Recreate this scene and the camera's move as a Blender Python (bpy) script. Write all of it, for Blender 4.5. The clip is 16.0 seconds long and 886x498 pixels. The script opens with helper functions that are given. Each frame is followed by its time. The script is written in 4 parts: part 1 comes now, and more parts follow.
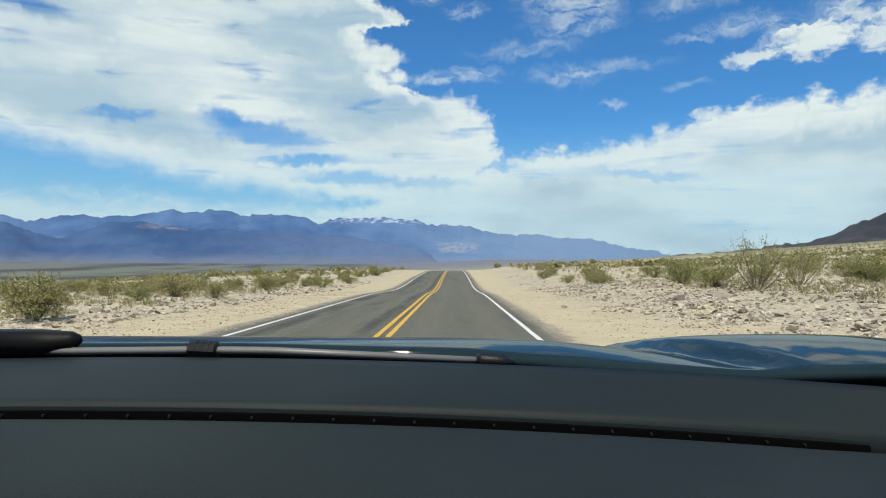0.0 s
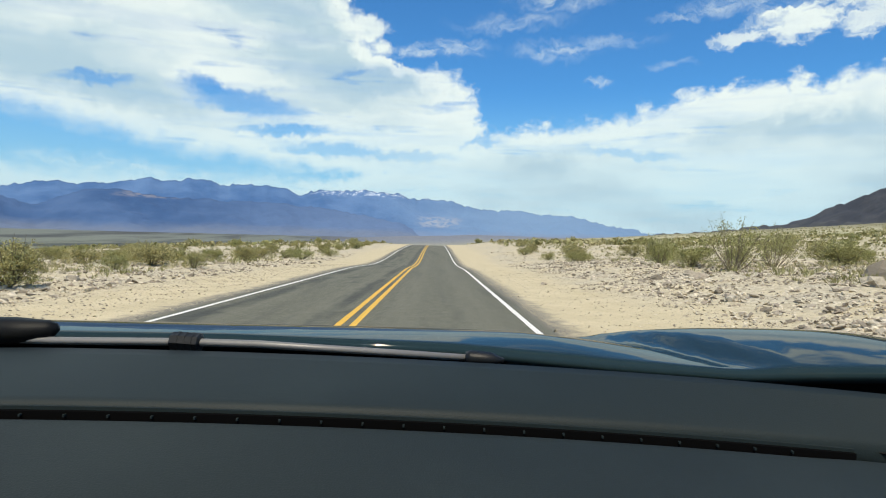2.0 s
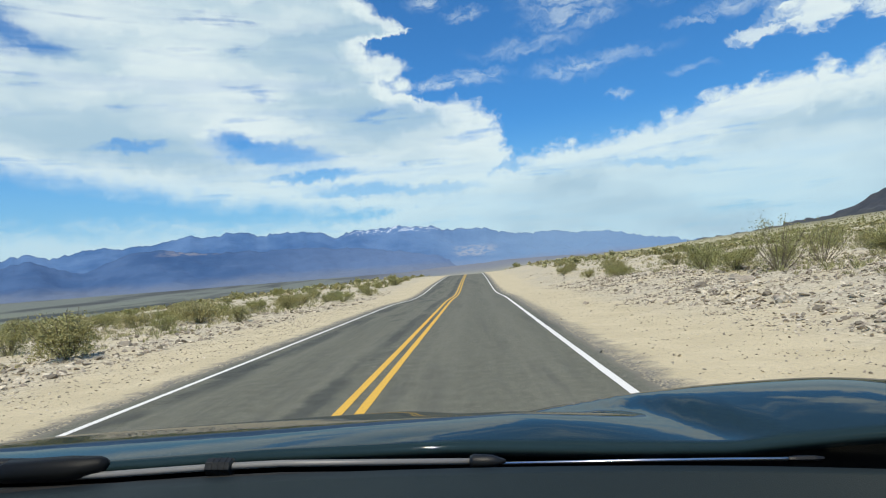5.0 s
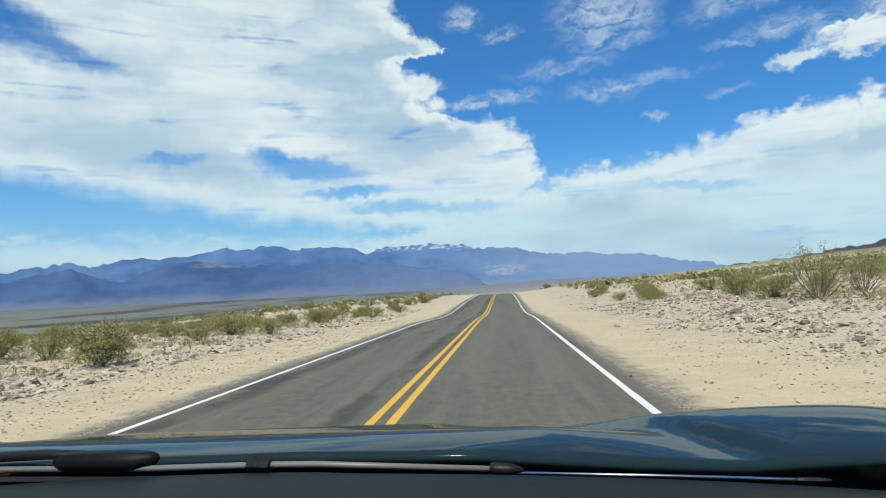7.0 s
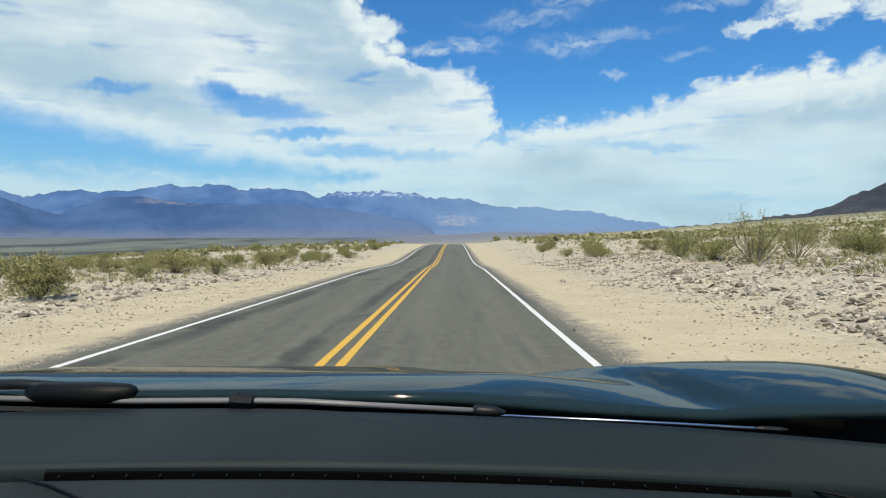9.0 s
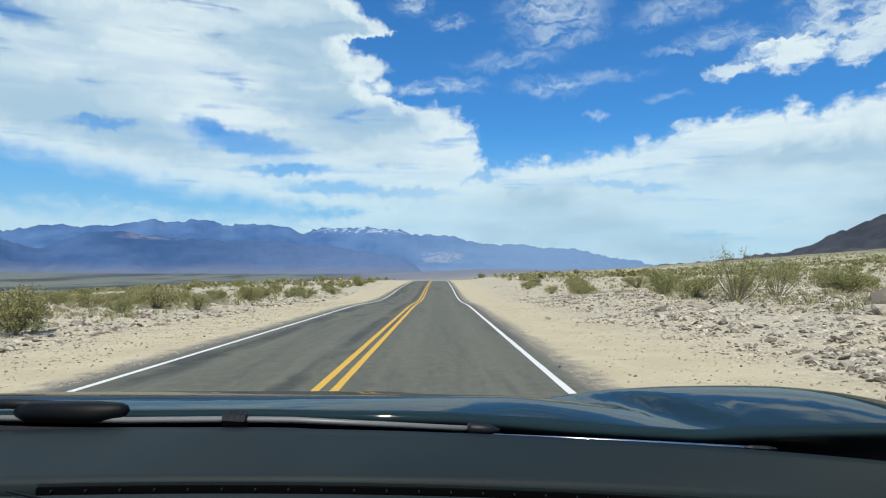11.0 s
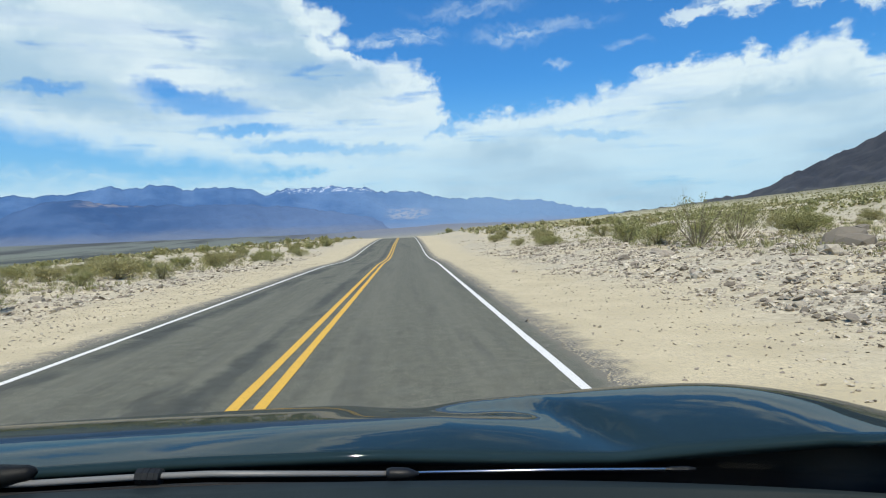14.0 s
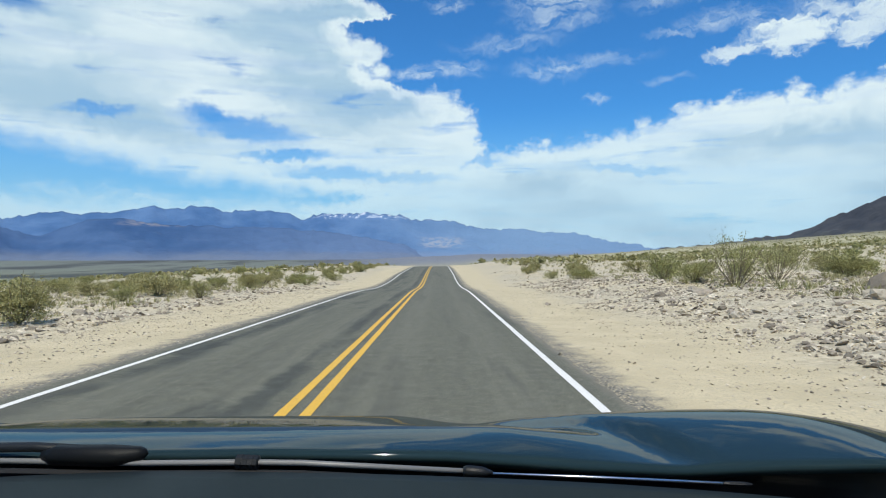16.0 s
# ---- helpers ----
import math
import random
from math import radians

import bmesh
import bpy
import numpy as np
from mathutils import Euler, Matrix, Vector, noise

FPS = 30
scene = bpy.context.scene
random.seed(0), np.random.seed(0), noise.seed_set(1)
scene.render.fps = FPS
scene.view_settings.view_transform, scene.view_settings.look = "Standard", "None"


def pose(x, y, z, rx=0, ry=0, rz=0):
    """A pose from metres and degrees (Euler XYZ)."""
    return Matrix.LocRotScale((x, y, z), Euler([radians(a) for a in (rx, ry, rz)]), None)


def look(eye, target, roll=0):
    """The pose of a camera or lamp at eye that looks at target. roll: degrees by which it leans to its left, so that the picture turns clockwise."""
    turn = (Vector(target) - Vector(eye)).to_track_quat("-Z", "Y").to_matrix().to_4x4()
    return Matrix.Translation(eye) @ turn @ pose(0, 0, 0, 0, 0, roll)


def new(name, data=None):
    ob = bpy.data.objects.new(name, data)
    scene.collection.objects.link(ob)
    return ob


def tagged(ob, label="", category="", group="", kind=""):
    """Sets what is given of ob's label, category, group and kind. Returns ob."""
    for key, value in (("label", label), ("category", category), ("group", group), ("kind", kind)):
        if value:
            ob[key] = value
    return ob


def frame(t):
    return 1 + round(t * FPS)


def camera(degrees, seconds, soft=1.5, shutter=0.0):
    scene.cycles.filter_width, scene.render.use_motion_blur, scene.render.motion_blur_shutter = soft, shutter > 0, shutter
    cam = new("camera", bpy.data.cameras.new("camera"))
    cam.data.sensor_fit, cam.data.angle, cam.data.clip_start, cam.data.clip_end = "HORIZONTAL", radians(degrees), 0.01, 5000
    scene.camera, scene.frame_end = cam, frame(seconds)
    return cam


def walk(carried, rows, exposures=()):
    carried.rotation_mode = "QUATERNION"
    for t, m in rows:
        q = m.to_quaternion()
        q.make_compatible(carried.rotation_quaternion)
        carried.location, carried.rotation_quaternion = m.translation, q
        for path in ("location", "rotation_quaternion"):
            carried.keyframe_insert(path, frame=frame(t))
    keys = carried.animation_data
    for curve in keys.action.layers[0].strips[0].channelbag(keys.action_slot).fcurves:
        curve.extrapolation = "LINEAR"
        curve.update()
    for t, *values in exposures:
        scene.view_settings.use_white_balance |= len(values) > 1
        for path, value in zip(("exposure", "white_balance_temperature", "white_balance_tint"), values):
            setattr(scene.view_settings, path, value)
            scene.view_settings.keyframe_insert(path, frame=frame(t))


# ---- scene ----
# ---- the camera and its walk ----
cam = camera(69.0, 16.0, soft=1.1)
PATH = [
    (0, pose(-0.107, 0.115, 1.412, 91.87, -0.08, 1.02)),
    (0.5, pose(-0.101, 0.115, 1.423, 90.93, 3.51, 0.86)),
    (1, pose(-0.109, 0.131, 1.423, 87.47, 0.11, -0.77)),
    (1.5, pose(-0.116, 0.127, 1.424, 87.59, -0.58, -0.30)),
    (2, pose(-0.115, 0.125, 1.429, 89.63, -1.27, -0.67)),
    (2.5, pose(-0.119, 0.104, 1.427, 96.25, 0.37, 0.96)),
    (3, pose(-0.107, 0.099, 1.439, 95.00, 2.04, 10.53)),
    (3.2, pose(-0.103, 0.115, 1.450, 93.25, 2.56, 8.76)),
    (5.3, pose(-0.056, 0.060, 1.504, 92.27, 3.70, 1.74)),
    (5.5, pose(-0.047, 0.056, 1.485, 92.24, 2.31, 0.55)),
    (6, pose(-0.058, 0.061, 1.432, 89.95, 2.71, 0.39)),
    (6.5, pose(-0.068, 0.086, 1.428, 89.65, 1.81, -2.49)),
    (7, pose(-0.067, 0.023, 1.503, 94.13, 2.99, 5.37)),
    (7.5, pose(-0.087, 0.028, 1.532, 92.08, 0.98, 1.12)),
    (8, pose(-0.098, 0.019, 1.547, 91.11, -0.31, 0.70)),
    (8.2, pose(-0.112, 0.015, 1.516, 89.47, -0.21, 1.54)),
    (10.3, pose(-0.098, 0.033, 1.496, 89.61, 0.47, -1.08)),
    (10.5, pose(-0.108, 0.034, 1.529, 91.24, -1.43, -1.61)),
    (11, pose(-0.117, 0.008, 1.483, 92.75, -0.01, -0.39)),
    (11.5, pose(-0.094, 0.014, 1.507, 92.83, 0.80, -0.25)),
    (12, pose(-0.055, -0.033, 1.634, 92.57, 1.41, 0.53)),
    (12.5, pose(0.009, -0.022, 1.598, 93.17, 1.24, 1.27)),
    (13, pose(-0.010, -0.027, 1.613, 94.64, 3.18, -3.45)),
    (13.5, pose(-0.030, -0.030, 1.627, 91.88, 5.14, -2.27)),
    (14, pose(-0.060, 0.024, 1.566, 88.72, 2.49, -3.25)),
    (14.5, pose(-0.073, 0.012, 1.538, 90.47, 1.98, -1.00)),
    (15, pose(-0.070, 0.035, 1.528, 90.24, 0.80, -2.11)),
    (15.5, pose(-0.111, -0.015, 1.533, 91.19, 2.44, 0.54)),
    (16, pose(-0.113, -0.037, 1.554, 91.41, 0.36, -0.36)),
]
# the picture's brightness and white balance drift a little on the way
walk(cam, PATH, [(0, 0.0, 6800, 10), (0.5, 0.02, 6850, 10), (1.0, 0.06, 7050, 10), (1.5, 0.14, 7000, 10), (2.0, 0.16, 6900, 10), (2.5, 0.08, 6700, 10), (3.2, 0.02, 6500, 10), (6.5, 0.02, 6500, 10),
                 (8.0, 0.05, 6650, 10), (10.5, 0.04, 6500, 10), (11.0, 0.02, 6300, 10), (12.5, 0.0, 6300, 10), (13.0, -0.02, 6100, 10), (14.0, 0.04, 6250, 10), (15.0, 0.04, 6350, 10), (16.0, 0.03, 6250, 10)])
# the sky ahead, all in degrees of bearing and height above the horizon
BANK_EDGE = [(6.5, 2.2), (8.9, 2.6), (9.5, 3.8), (10.4, 4.2), (12.2, 2.8), (14.0, 1.2), (15.1, -2.0), (16.1, -4.4), (17.1, -5.6), (19.1, -6.6),
             (20.4, -7.6), (21.3, -3.4), (22.7, -6.2), (24.4, -8.2), (26.1, -7.6), (30.0, -7.0)]  # height, bearing of the great bank's ragged end
BANK_FOOT = [(-45.1, 11.1), (-41.5, 10.5), (-37.6, 9.7), (-33.4, 9.0), (-29.0, 8.3), (-24.4, 7.3), (-18.5, 6.6), (-14.5, 5.9), (-9.5, 5.4), (2.0, 4.6)]
LOW_TOP = [(-8.0, 6.0), (-2.0, 8.2), (2.6, 9.6), (4.9, 10.5), (7.5, 10.8), (10.2, 10.8), (13.0, 11.0), (15.0, 11.4), (17.3, 11.6), (18.1, 12.4), (19.1, 11.9),
           (20.9, 12.9), (24.1, 13.6), (28.5, 13.4), (29.0, 14.0), (30.6, 13.0), (33.1, 13.7), (35.9, 13.9), (37.0, 12.2), (44.0, 11.5)]
# bearing, height, half width, half height
PUFFS = [(-1.0, 13.2, 4.0, 2.2), (1.4, 13.2, 2.0, 1.5), (2.6, 11.6, 1.6, 1.5), (3.6, 10.2, 1.5, 1.1), (-6.6, 18.2, 2.2, 1.6), (-5.2, 16.9, 1.7, 1.0), (-9.0, 19.4, 2.4, 1.6),
         (18.0, 11.8, 0.9, 0.8), (21.6, 12.4, 1.6, 0.9), (24.4, 13.0, 1.5, 0.8), (29.2, 13.2, 1.2, 0.9), (33.2, 13.2, 1.5, 0.8), (35.6, 13.4, 1.1, 0.9), (13.9, 10.9, 1.5, 0.7), (9.0, 10.4, 2.0, 0.7)]
# bearing, height, half width, half height, tilt, strength
BLUE_GAPS = [
    (-16.9, 11.6, 5.8, 1.25, -9, 0.85),
    (-19.6, 12.8, 2.3, 0.8, -14, 0.85),
    (-13.2, 9.6, 4.0, 0.6, 3, 0.9),
    (-9.0, 8.1, 5.5, 0.75, -2, 0.75),
    (-27.8, 12.3, 3.0, 0.55, 4, 0.75),
    (-42.5, 22.6, 10.0, 2.2, -20, 1.0),
    (-35.6, 20.2, 4.5, 0.8, -18, 0.6),
    (16.9, 8.1, 4.6, 0.45, -5, 0.5),
    (4.3, 9.2, 2.2, 0.5, 4, 0.6),
    (-7.3, 14.7, 1.9, 0.4, 14, 0.55),
    (-4.5, 20.4, 3.0, 0.5, 4, 0.9),
    (-2.4, 7.7, 4.0, 0.5, 0, 0.45),
]
WISPS = [
    (-2.4, 23.7, 1.7, 0.9, 0, 0.6),
    (1.0, 22.1, 1.9, 0.5, 2, 0.6),
    (10.4, 22.9, 4.2, 2.6, -6, 0.6),
    (10.6, 20.6, 3.8, 0.7, 0, 0.6),
    (-1.2, 16.6, 4.4, 0.5, 0, 0.6),
    (1.0, 17.1, 3.4, 0.5, 3, 0.45),
    (10.5, 16.8, 3.4, 0.8, 0, 0.5),
    (14.0, 13.9, 1.1, 0.35, -8, 0.55),
    (20.4, 18.7, 2.2, 0.28, -4, 0.42),
    (19.7, 15.1, 1.7, 0.3, 0, 0.3),
    (29.0, 17.5, 3.6, 1.5, 6, 1.0),
    (25.0, 16.6, 2.4, 0.7, 4, 1.0),
    (27.1, 18.9, 1.6, 0.8, 0, 0.7),
    (31.8, 19.6, 2.6, 2.0, 0, 0.8),
    (33.5, 16.9, 2.0, 1.2, 0, 0.9),
    (36.6, 18.6, 4.2, 2.4, 0, 0.85),
]
MORE_WISPS = [
    (38.4, 15.8, 2.8, 1.3, 0, 0.85),
    (31.7, 21.0, 2.6, 1.2, 0, 0.7),
    (23.7, 19.4, 2.8, 0.8, 4, 0.5),
    (22.0, 22.2, 4.0, 1.0, 4, 0.5),
    (19.6, 21.5, 2.6, 0.8, 8, 0.4),
    (-28.0, 5.0, 15.0, 1.3, -2, 0.75),
    (-41.0, 5.6, 9.0, 1.3, -3, 0.7),
    (6.5, 19.0, 4.5, 0.7, 2, 0.34),
    (14.8, 17.2, 3.8, 0.6, 0, 0.34),
]

# ---- world, sun, exposure ----
SUN_HEIGHT, SUN_BEARING = radians(64), radians(187)  # bearing clockwise from straight ahead

world = bpy.data.worlds.new("world")
scene.world = world
world.use_nodes = True
wn, wl = world.node_tree.nodes, world.node_tree.links
wn.clear()


def wnode(kind, **values):
    node = wn.new(kind)
    for key, value in values.items():
        if key == "op":
            node.operation = value
        elif key == "inputs":
            for i, v in value.items():
                if isinstance(v, bpy.types.NodeSocket):
                    wl.new(v, node.inputs[i])
                else:
                    node.inputs[i].default_value = v
    return node


def wmath(op, a, b=0.0, clamp=False):
    node = wnode("ShaderNodeMath", op=op, inputs={0: a, 1: b})
    node.use_clamp = clamp
    return node.outputs[0]


def wramp(value, lo, hi, a=0.0, b=1.0):
    node = wn.new("ShaderNodeMapRange")
    node.interpolation_type = "SMOOTHSTEP"
    for i, v in enumerate((value, lo, hi, a, b)):
        if isinstance(v, bpy.types.NodeSocket):
            wl.new(v, node.inputs[i])
        else:
            node.inputs[i].default_value = v
    return node.outputs[0]


def wmix(fac, a, b):
    node = wn.new("ShaderNodeMixRGB")
    for i, v in enumerate((fac, a, b)):
        if isinstance(v, bpy.types.NodeSocket):
            wl.new(v, node.inputs[i])
        else:
            node.inputs[i].default_value = v
    return node.outputs[0]


coord = wn.new("ShaderNodeTexCoord")
split = wn.new("ShaderNodeSeparateXYZ")
wl.new(coord.outputs["Generated"], split.inputs[0])
bearing = wmath("MULTIPLY", wmath("ARCTAN2", split.outputs[0], split.outputs[1]), 57.2958)
rise = wmath("MULTIPLY", wmath("ARCSINE", split.outputs[2]), 57.2958)
place = wn.new("ShaderNodeCombineXYZ")
wl.new(bearing, place.inputs[0]), wl.new(rise, place.inputs[1])

# ragged edges: the look-up place is stirred by noise, coarse and fine
def stirred_by(source, scale, detail, reach):
    tex = wnode("ShaderNodeTexNoise", inputs={"Vector": source, "Scale": scale, "Detail": detail, "Roughness": 0.62})
    mid = wnode("ShaderNodeVectorMath", op="SUBTRACT", inputs={0: tex.outputs["Color"], 1: (0.5, 0.5, 0.5)})
    far = wnode("ShaderNodeVectorMath", op="MULTIPLY", inputs={0: mid.outputs[0], 1: reach})
    return wnode("ShaderNodeVectorMath", op="ADD", inputs={0: source, 1: far.outputs[0]}).outputs[0]


ragged = stirred_by(stirred_by(place.outputs[0], 0.25, 3.0, (2.0, 1.3, 0.0)), 0.9, 8.0, (2.1, 1.7, 0.0))
drawn = wn.new("ShaderNodeSeparateXYZ")
wl.new(ragged, drawn.inputs[0])


def wcurve(value, points):
    """A line of straight stretches through points."""
    total = points[0][1]
    for (p, q), (p2, q2) in zip(points, points[1:]):
        node = wn.new("ShaderNodeMapRange")
        for i, v in enumerate((value, p, p2, 0.0, q2 - q)):
            if isinstance(v, bpy.types.NodeSocket):
                wl.new(v, node.inputs[i])
            else:
                node.inputs[i].default_value = v
        total = wmath("ADD", node.outputs[0], total)
    return total


def oval(b, h, rx, ry, tilt):
    """1 in the middle of an oval patch of sky, 0 outside."""
    m = wn.new("ShaderNodeMapping")
    m.vector_type = "TEXTURE"
    wl.new(ragged, m.inputs[0])
    m.inputs["Location"].default_value = (b, h, 0)
    m.inputs["Rotation"].default_value = (0, 0, radians(tilt))
    m.inputs["Scale"].default_value = (rx, ry, 1)
    flat = wnode("ShaderNodeVectorMath", op="MULTIPLY", inputs={0: m.outputs[0], 1: (1, 1, 0)})
    far = wnode("ShaderNodeVectorMath", op="LENGTH", inputs={0: flat.outputs[0]})
    return wramp(far.outputs["Value"], 1.5, 0.2)


stretched = wnode("ShaderNodeVectorMath", op="MULTIPLY", inputs={0: place.outputs[0], 1: (0.16, 0.34, 1.0)})
wool = wnode("ShaderNodeTexNoise", inputs={"Vector": stretched.outputs[0], "Scale": 1.9, "Detail": 12.0, "Roughness": 0.6, "Distortion": 0.5})
combed = wn.new("ShaderNodeMapping")
wl.new(place.outputs[0], combed.inputs[0])
combed.inputs["Rotation"].default_value, combed.inputs["Scale"].default_value = (0, 0, radians(9)), (0.055, 0.55, 1.0)
streak = wnode("ShaderNodeTexNoise", inputs={"Vector": combed.outputs[0], "Scale": 1.5, "Detail": 8.0, "Roughness": 0.6, "Distortion": 0.3})
# the cloud is woolly and curled towards its ragged end and combed into soft streaks towards the other
silky = wramp(bearing, -6.0, -16.0)
curled = wn.new("ShaderNodeTexVoronoi")
curled.feature = "SMOOTH_F1"
wl.new(stirred_by(place.outputs[0], 0.9, 5.0, (1.2, 1.0, 0.0)), curled.inputs["Vector"])
curled.inputs["Scale"].default_value, curled.inputs["Detail"].default_value, curled.inputs["Smoothness"].default_value = 0.85, 2.0, 0.6
woolly = wmath("ADD", wmath("MULTIPLY", wmath("SUBTRACT", wool.outputs["Fac"], 0.5), 2.4), wmath("MULTIPLY", wmath("SUBTRACT", 0.45, curled.outputs["Distance"]), 0.75))
grain = wmath("ADD", wmath("MULTIPLY", woolly, wmath("SUBTRACT", 1.0, wmath("MULTIPLY", silky, 0.5))), wmath("MULTIPLY", wmath("SUBTRACT", streak.outputs["Fac"], 0.5), wmath("MULTIPLY", silky, 1.5)))
great = wmath("MINIMUM", wmath("SUBTRACT", wcurve(drawn.outputs[1], BANK_EDGE), drawn.outputs[0]), wmath("SUBTRACT", drawn.outputs[1], wcurve(drawn.outputs[0], BANK_FOOT)))
low = wmath("SUBTRACT", wcurve(drawn.outputs[0], LOW_TOP), drawn.outputs[1])
depth = wmath("MAXIMUM", great, low)
for b, h, rx, ry in PUFFS:
    off = wnode("ShaderNodeVectorMath", op="SUBTRACT", inputs={0: ragged, 1: (b, h, 0)})
    flat = wnode("ShaderNodeVectorMath", op="MULTIPLY", inputs={0: off.outputs[0], 1: (1 / rx, 1 / ry, 0)})
    far = wnode("ShaderNodeVectorMath", op="LENGTH", inputs={0: flat.outputs[0]})
    depth = wmath("MAXIMUM", depth, wmath("MULTIPLY", wmath("SUBTRACT", 1.0, far.outputs["Value"]), 1.3 * ry))
depth = wmath("ADD", depth, grain)
mass = wmath("MULTIPLY", depth, 0.35)
ahead = wramp(depth, wmath("SUBTRACT", -0.35, wmath("MULTIPLY", silky, 0.3)), wmath("ADD", 0.9, wmath("MULTIPLY", silky, 1.0)))
fray = wmath("SUBTRACT", wmath("ADD", wmath("MULTIPLY", streak.outputs["Fac"], 0.7), wmath("MULTIPLY", wool.outputs["Fac"], 0.3)), 0.5)
for b, h, rx, ry, tilt, strength in BLUE_GAPS:
    hole = wramp(wmath("ADD", oval(b, h, rx, ry, tilt), wmath("MULTIPLY", fray, 1.5)), 0.05, 1.0)
    ahead = wmath("MULTIPLY", ahead, wmath("SUBTRACT", 1.0, wmath("MULTIPLY", hole, strength)))
# small clouds in the blue: torn to flecks and threads
flecks = wn.new("ShaderNodeMapping")
wl.new(ragged, flecks.inputs[0])
flecks.inputs["Rotation"].default_value, flecks.inputs["Scale"].default_value = (0, 0, radians(-6)), (0.30, 0.75, 1.0)
torn = wnode("ShaderNodeTexNoise", inputs={"Vector": flecks.outputs[0], "Scale": 1.3, "Detail": 9.0, "Roughness": 0.66, "Distortion": 0.4})
tear = wmath("MULTIPLY", wmath("SUBTRACT", torn.outputs["Fac"], 0.5), 2.4)
for b, h, rx, ry, tilt, strength in WISPS + MORE_WISPS:
    body = oval(b, h, rx, ry, tilt)
    if strength > 0.8:
        tuft = wmath("MULTIPLY", wramp(wmath("ADD", body, tear), 0.2, 0.95), wramp(body, 0.0, 0.25))
    else:
        tuft = wmath("MULTIPLY", body, wramp(torn.outputs["Fac"], 0.36, 0.64, 0.05, 1.0))
    ahead = wmath("MAXIMUM", ahead, wmath("MULTIPLY", tuft, strength, True))
# thin places let the blue through
veil = wnode("ShaderNodeTexNoise", inputs={"Vector": stirred_by(combed.outputs[0], 2.0, 4.0, (0.5, 0.5, 0.0)), "Scale": 0.9, "Detail": 9.0, "Roughness": 0.62})
ahead = wmath("MULTIPLY", ahead, wramp(veil.outputs["Fac"], 0.32, 0.56, 0.80, 1.0))
# elsewhere round the sky the same broken cloud goes on
broad = wnode("ShaderNodeTexNoise", inputs={"Vector": coord.outputs["Generated"], "Scale": 3.2, "Detail": 7.0, "Roughness": 0.58})
elsewhere = wramp(broad.outputs["Fac"], 0.54, 0.66)
outside = wmath("MAXIMUM", wramp(wmath("ABSOLUTE", bearing), 48.0, 60.0), wramp(rise, 27.0, 36.0))
cover = wmath("ADD", wmath("MULTIPLY", ahead, wmath("SUBTRACT", 1.0, outside)), wmath("MULTIPLY", elsewhere, outside))
cover = wmath("MULTIPLY", cover, wramp(rise, -2.0, 0.5))

sky = wn.new("ShaderNodeTexSky")
sky.sky_type, sky.sun_disc = "NISHITA", False
sky.sun_elevation, sky.sun_rotation = SUN_HEIGHT, SUN_BEARING
sky.altitude, sky.air_density, sky.dust_density, sky.ozone_density = 300, 1.0, 0.6, 2.0
blue = wn.new("ShaderNodeHueSaturation")
wl.new(sky.outputs[0], blue.inputs["Color"])
blue.inputs["Saturation"].default_value, blue.inputs["Value"].default_value = 1.05, 1.0
deep = wn.new("ShaderNodeMixRGB")
deep.blend_type, deep.inputs[0].default_value, deep.inputs[2].default_value = "MULTIPLY", 1.0, (0.42, 1.0, 1.46, 1)
wl.new(blue.outputs[0], deep.inputs[1])
haze = wramp(rise, 14.0, 2.0, 0.0, 0.88)
clear = wmix(haze, deep.outputs[0], (2.9, 5.6, 7.7, 1))
swept = wn.new("ShaderNodeMapping")
wl.new(ragged, swept.inputs[0])
swept.inputs["Rotation"].default_value, swept.inputs["Scale"].default_value = (0, 0, radians(16)), (0.06, 0.19, 1.0)
shade = wnode("ShaderNodeTexNoise", inputs={"Vector": swept.outputs[0], "Scale": 1.0, "Detail": 3.5, "Roughness": 0.5})
thick = wmath("MULTIPLY", wramp(mass, 0.35, 1.2), wramp(shade.outputs["Fac"], 0.38, 0.64))
bright = wmix(wramp(rise, 13.0, 3.0), (7.9, 8.9, 9.1, 1), (5.6, 7.6, 8.7, 1))
white = wmix(thick, bright, (4.4, 6.1, 7.35, 1))
full = wmix(wmath("MULTIPLY", cover, 0.97), clear, white)
lit = wn.new("ShaderNodeBackground")
wl.new(full, lit.inputs[0])
lit.inputs[1].default_value = 0.1
wl.new(lit.outputs[0], wn.new("ShaderNodeOutputWorld").inputs[0])

sun_data = bpy.data.lights.new("sun", "SUN")
sun_data.energy, sun_data.angle, sun_data.color = 3.95, radians(0.53), (1.0, 0.91, 0.75)
sun_way = Vector((math.sin(SUN_BEARING) * math.cos(SUN_HEIGHT), math.cos(SUN_BEARING) * math.cos(SUN_HEIGHT), math.sin(SUN_HEIGHT)))
sun = new("sun", sun_data)
sun.matrix_world = look(sun_way * 50, (0, 0, 0))

# ---- materials ----
def material(name, base=(0.5, 0.5, 0.5), rough=0.8, metal=0.0, coat=0.0):
    mat = bpy.data.materials.new(name)
    mat.use_nodes = True
    b = mat.node_tree.nodes["Principled BSDF"]
    b.inputs["Base Color"].default_value = (*base, 1)
    b.inputs["Roughness"].default_value, b.inputs["Metallic"].default_value = rough, metal
    b.inputs["Coat Weight"].default_value = coat
    b.inputs["Coat Roughness"].default_value = 0.03
    return mat


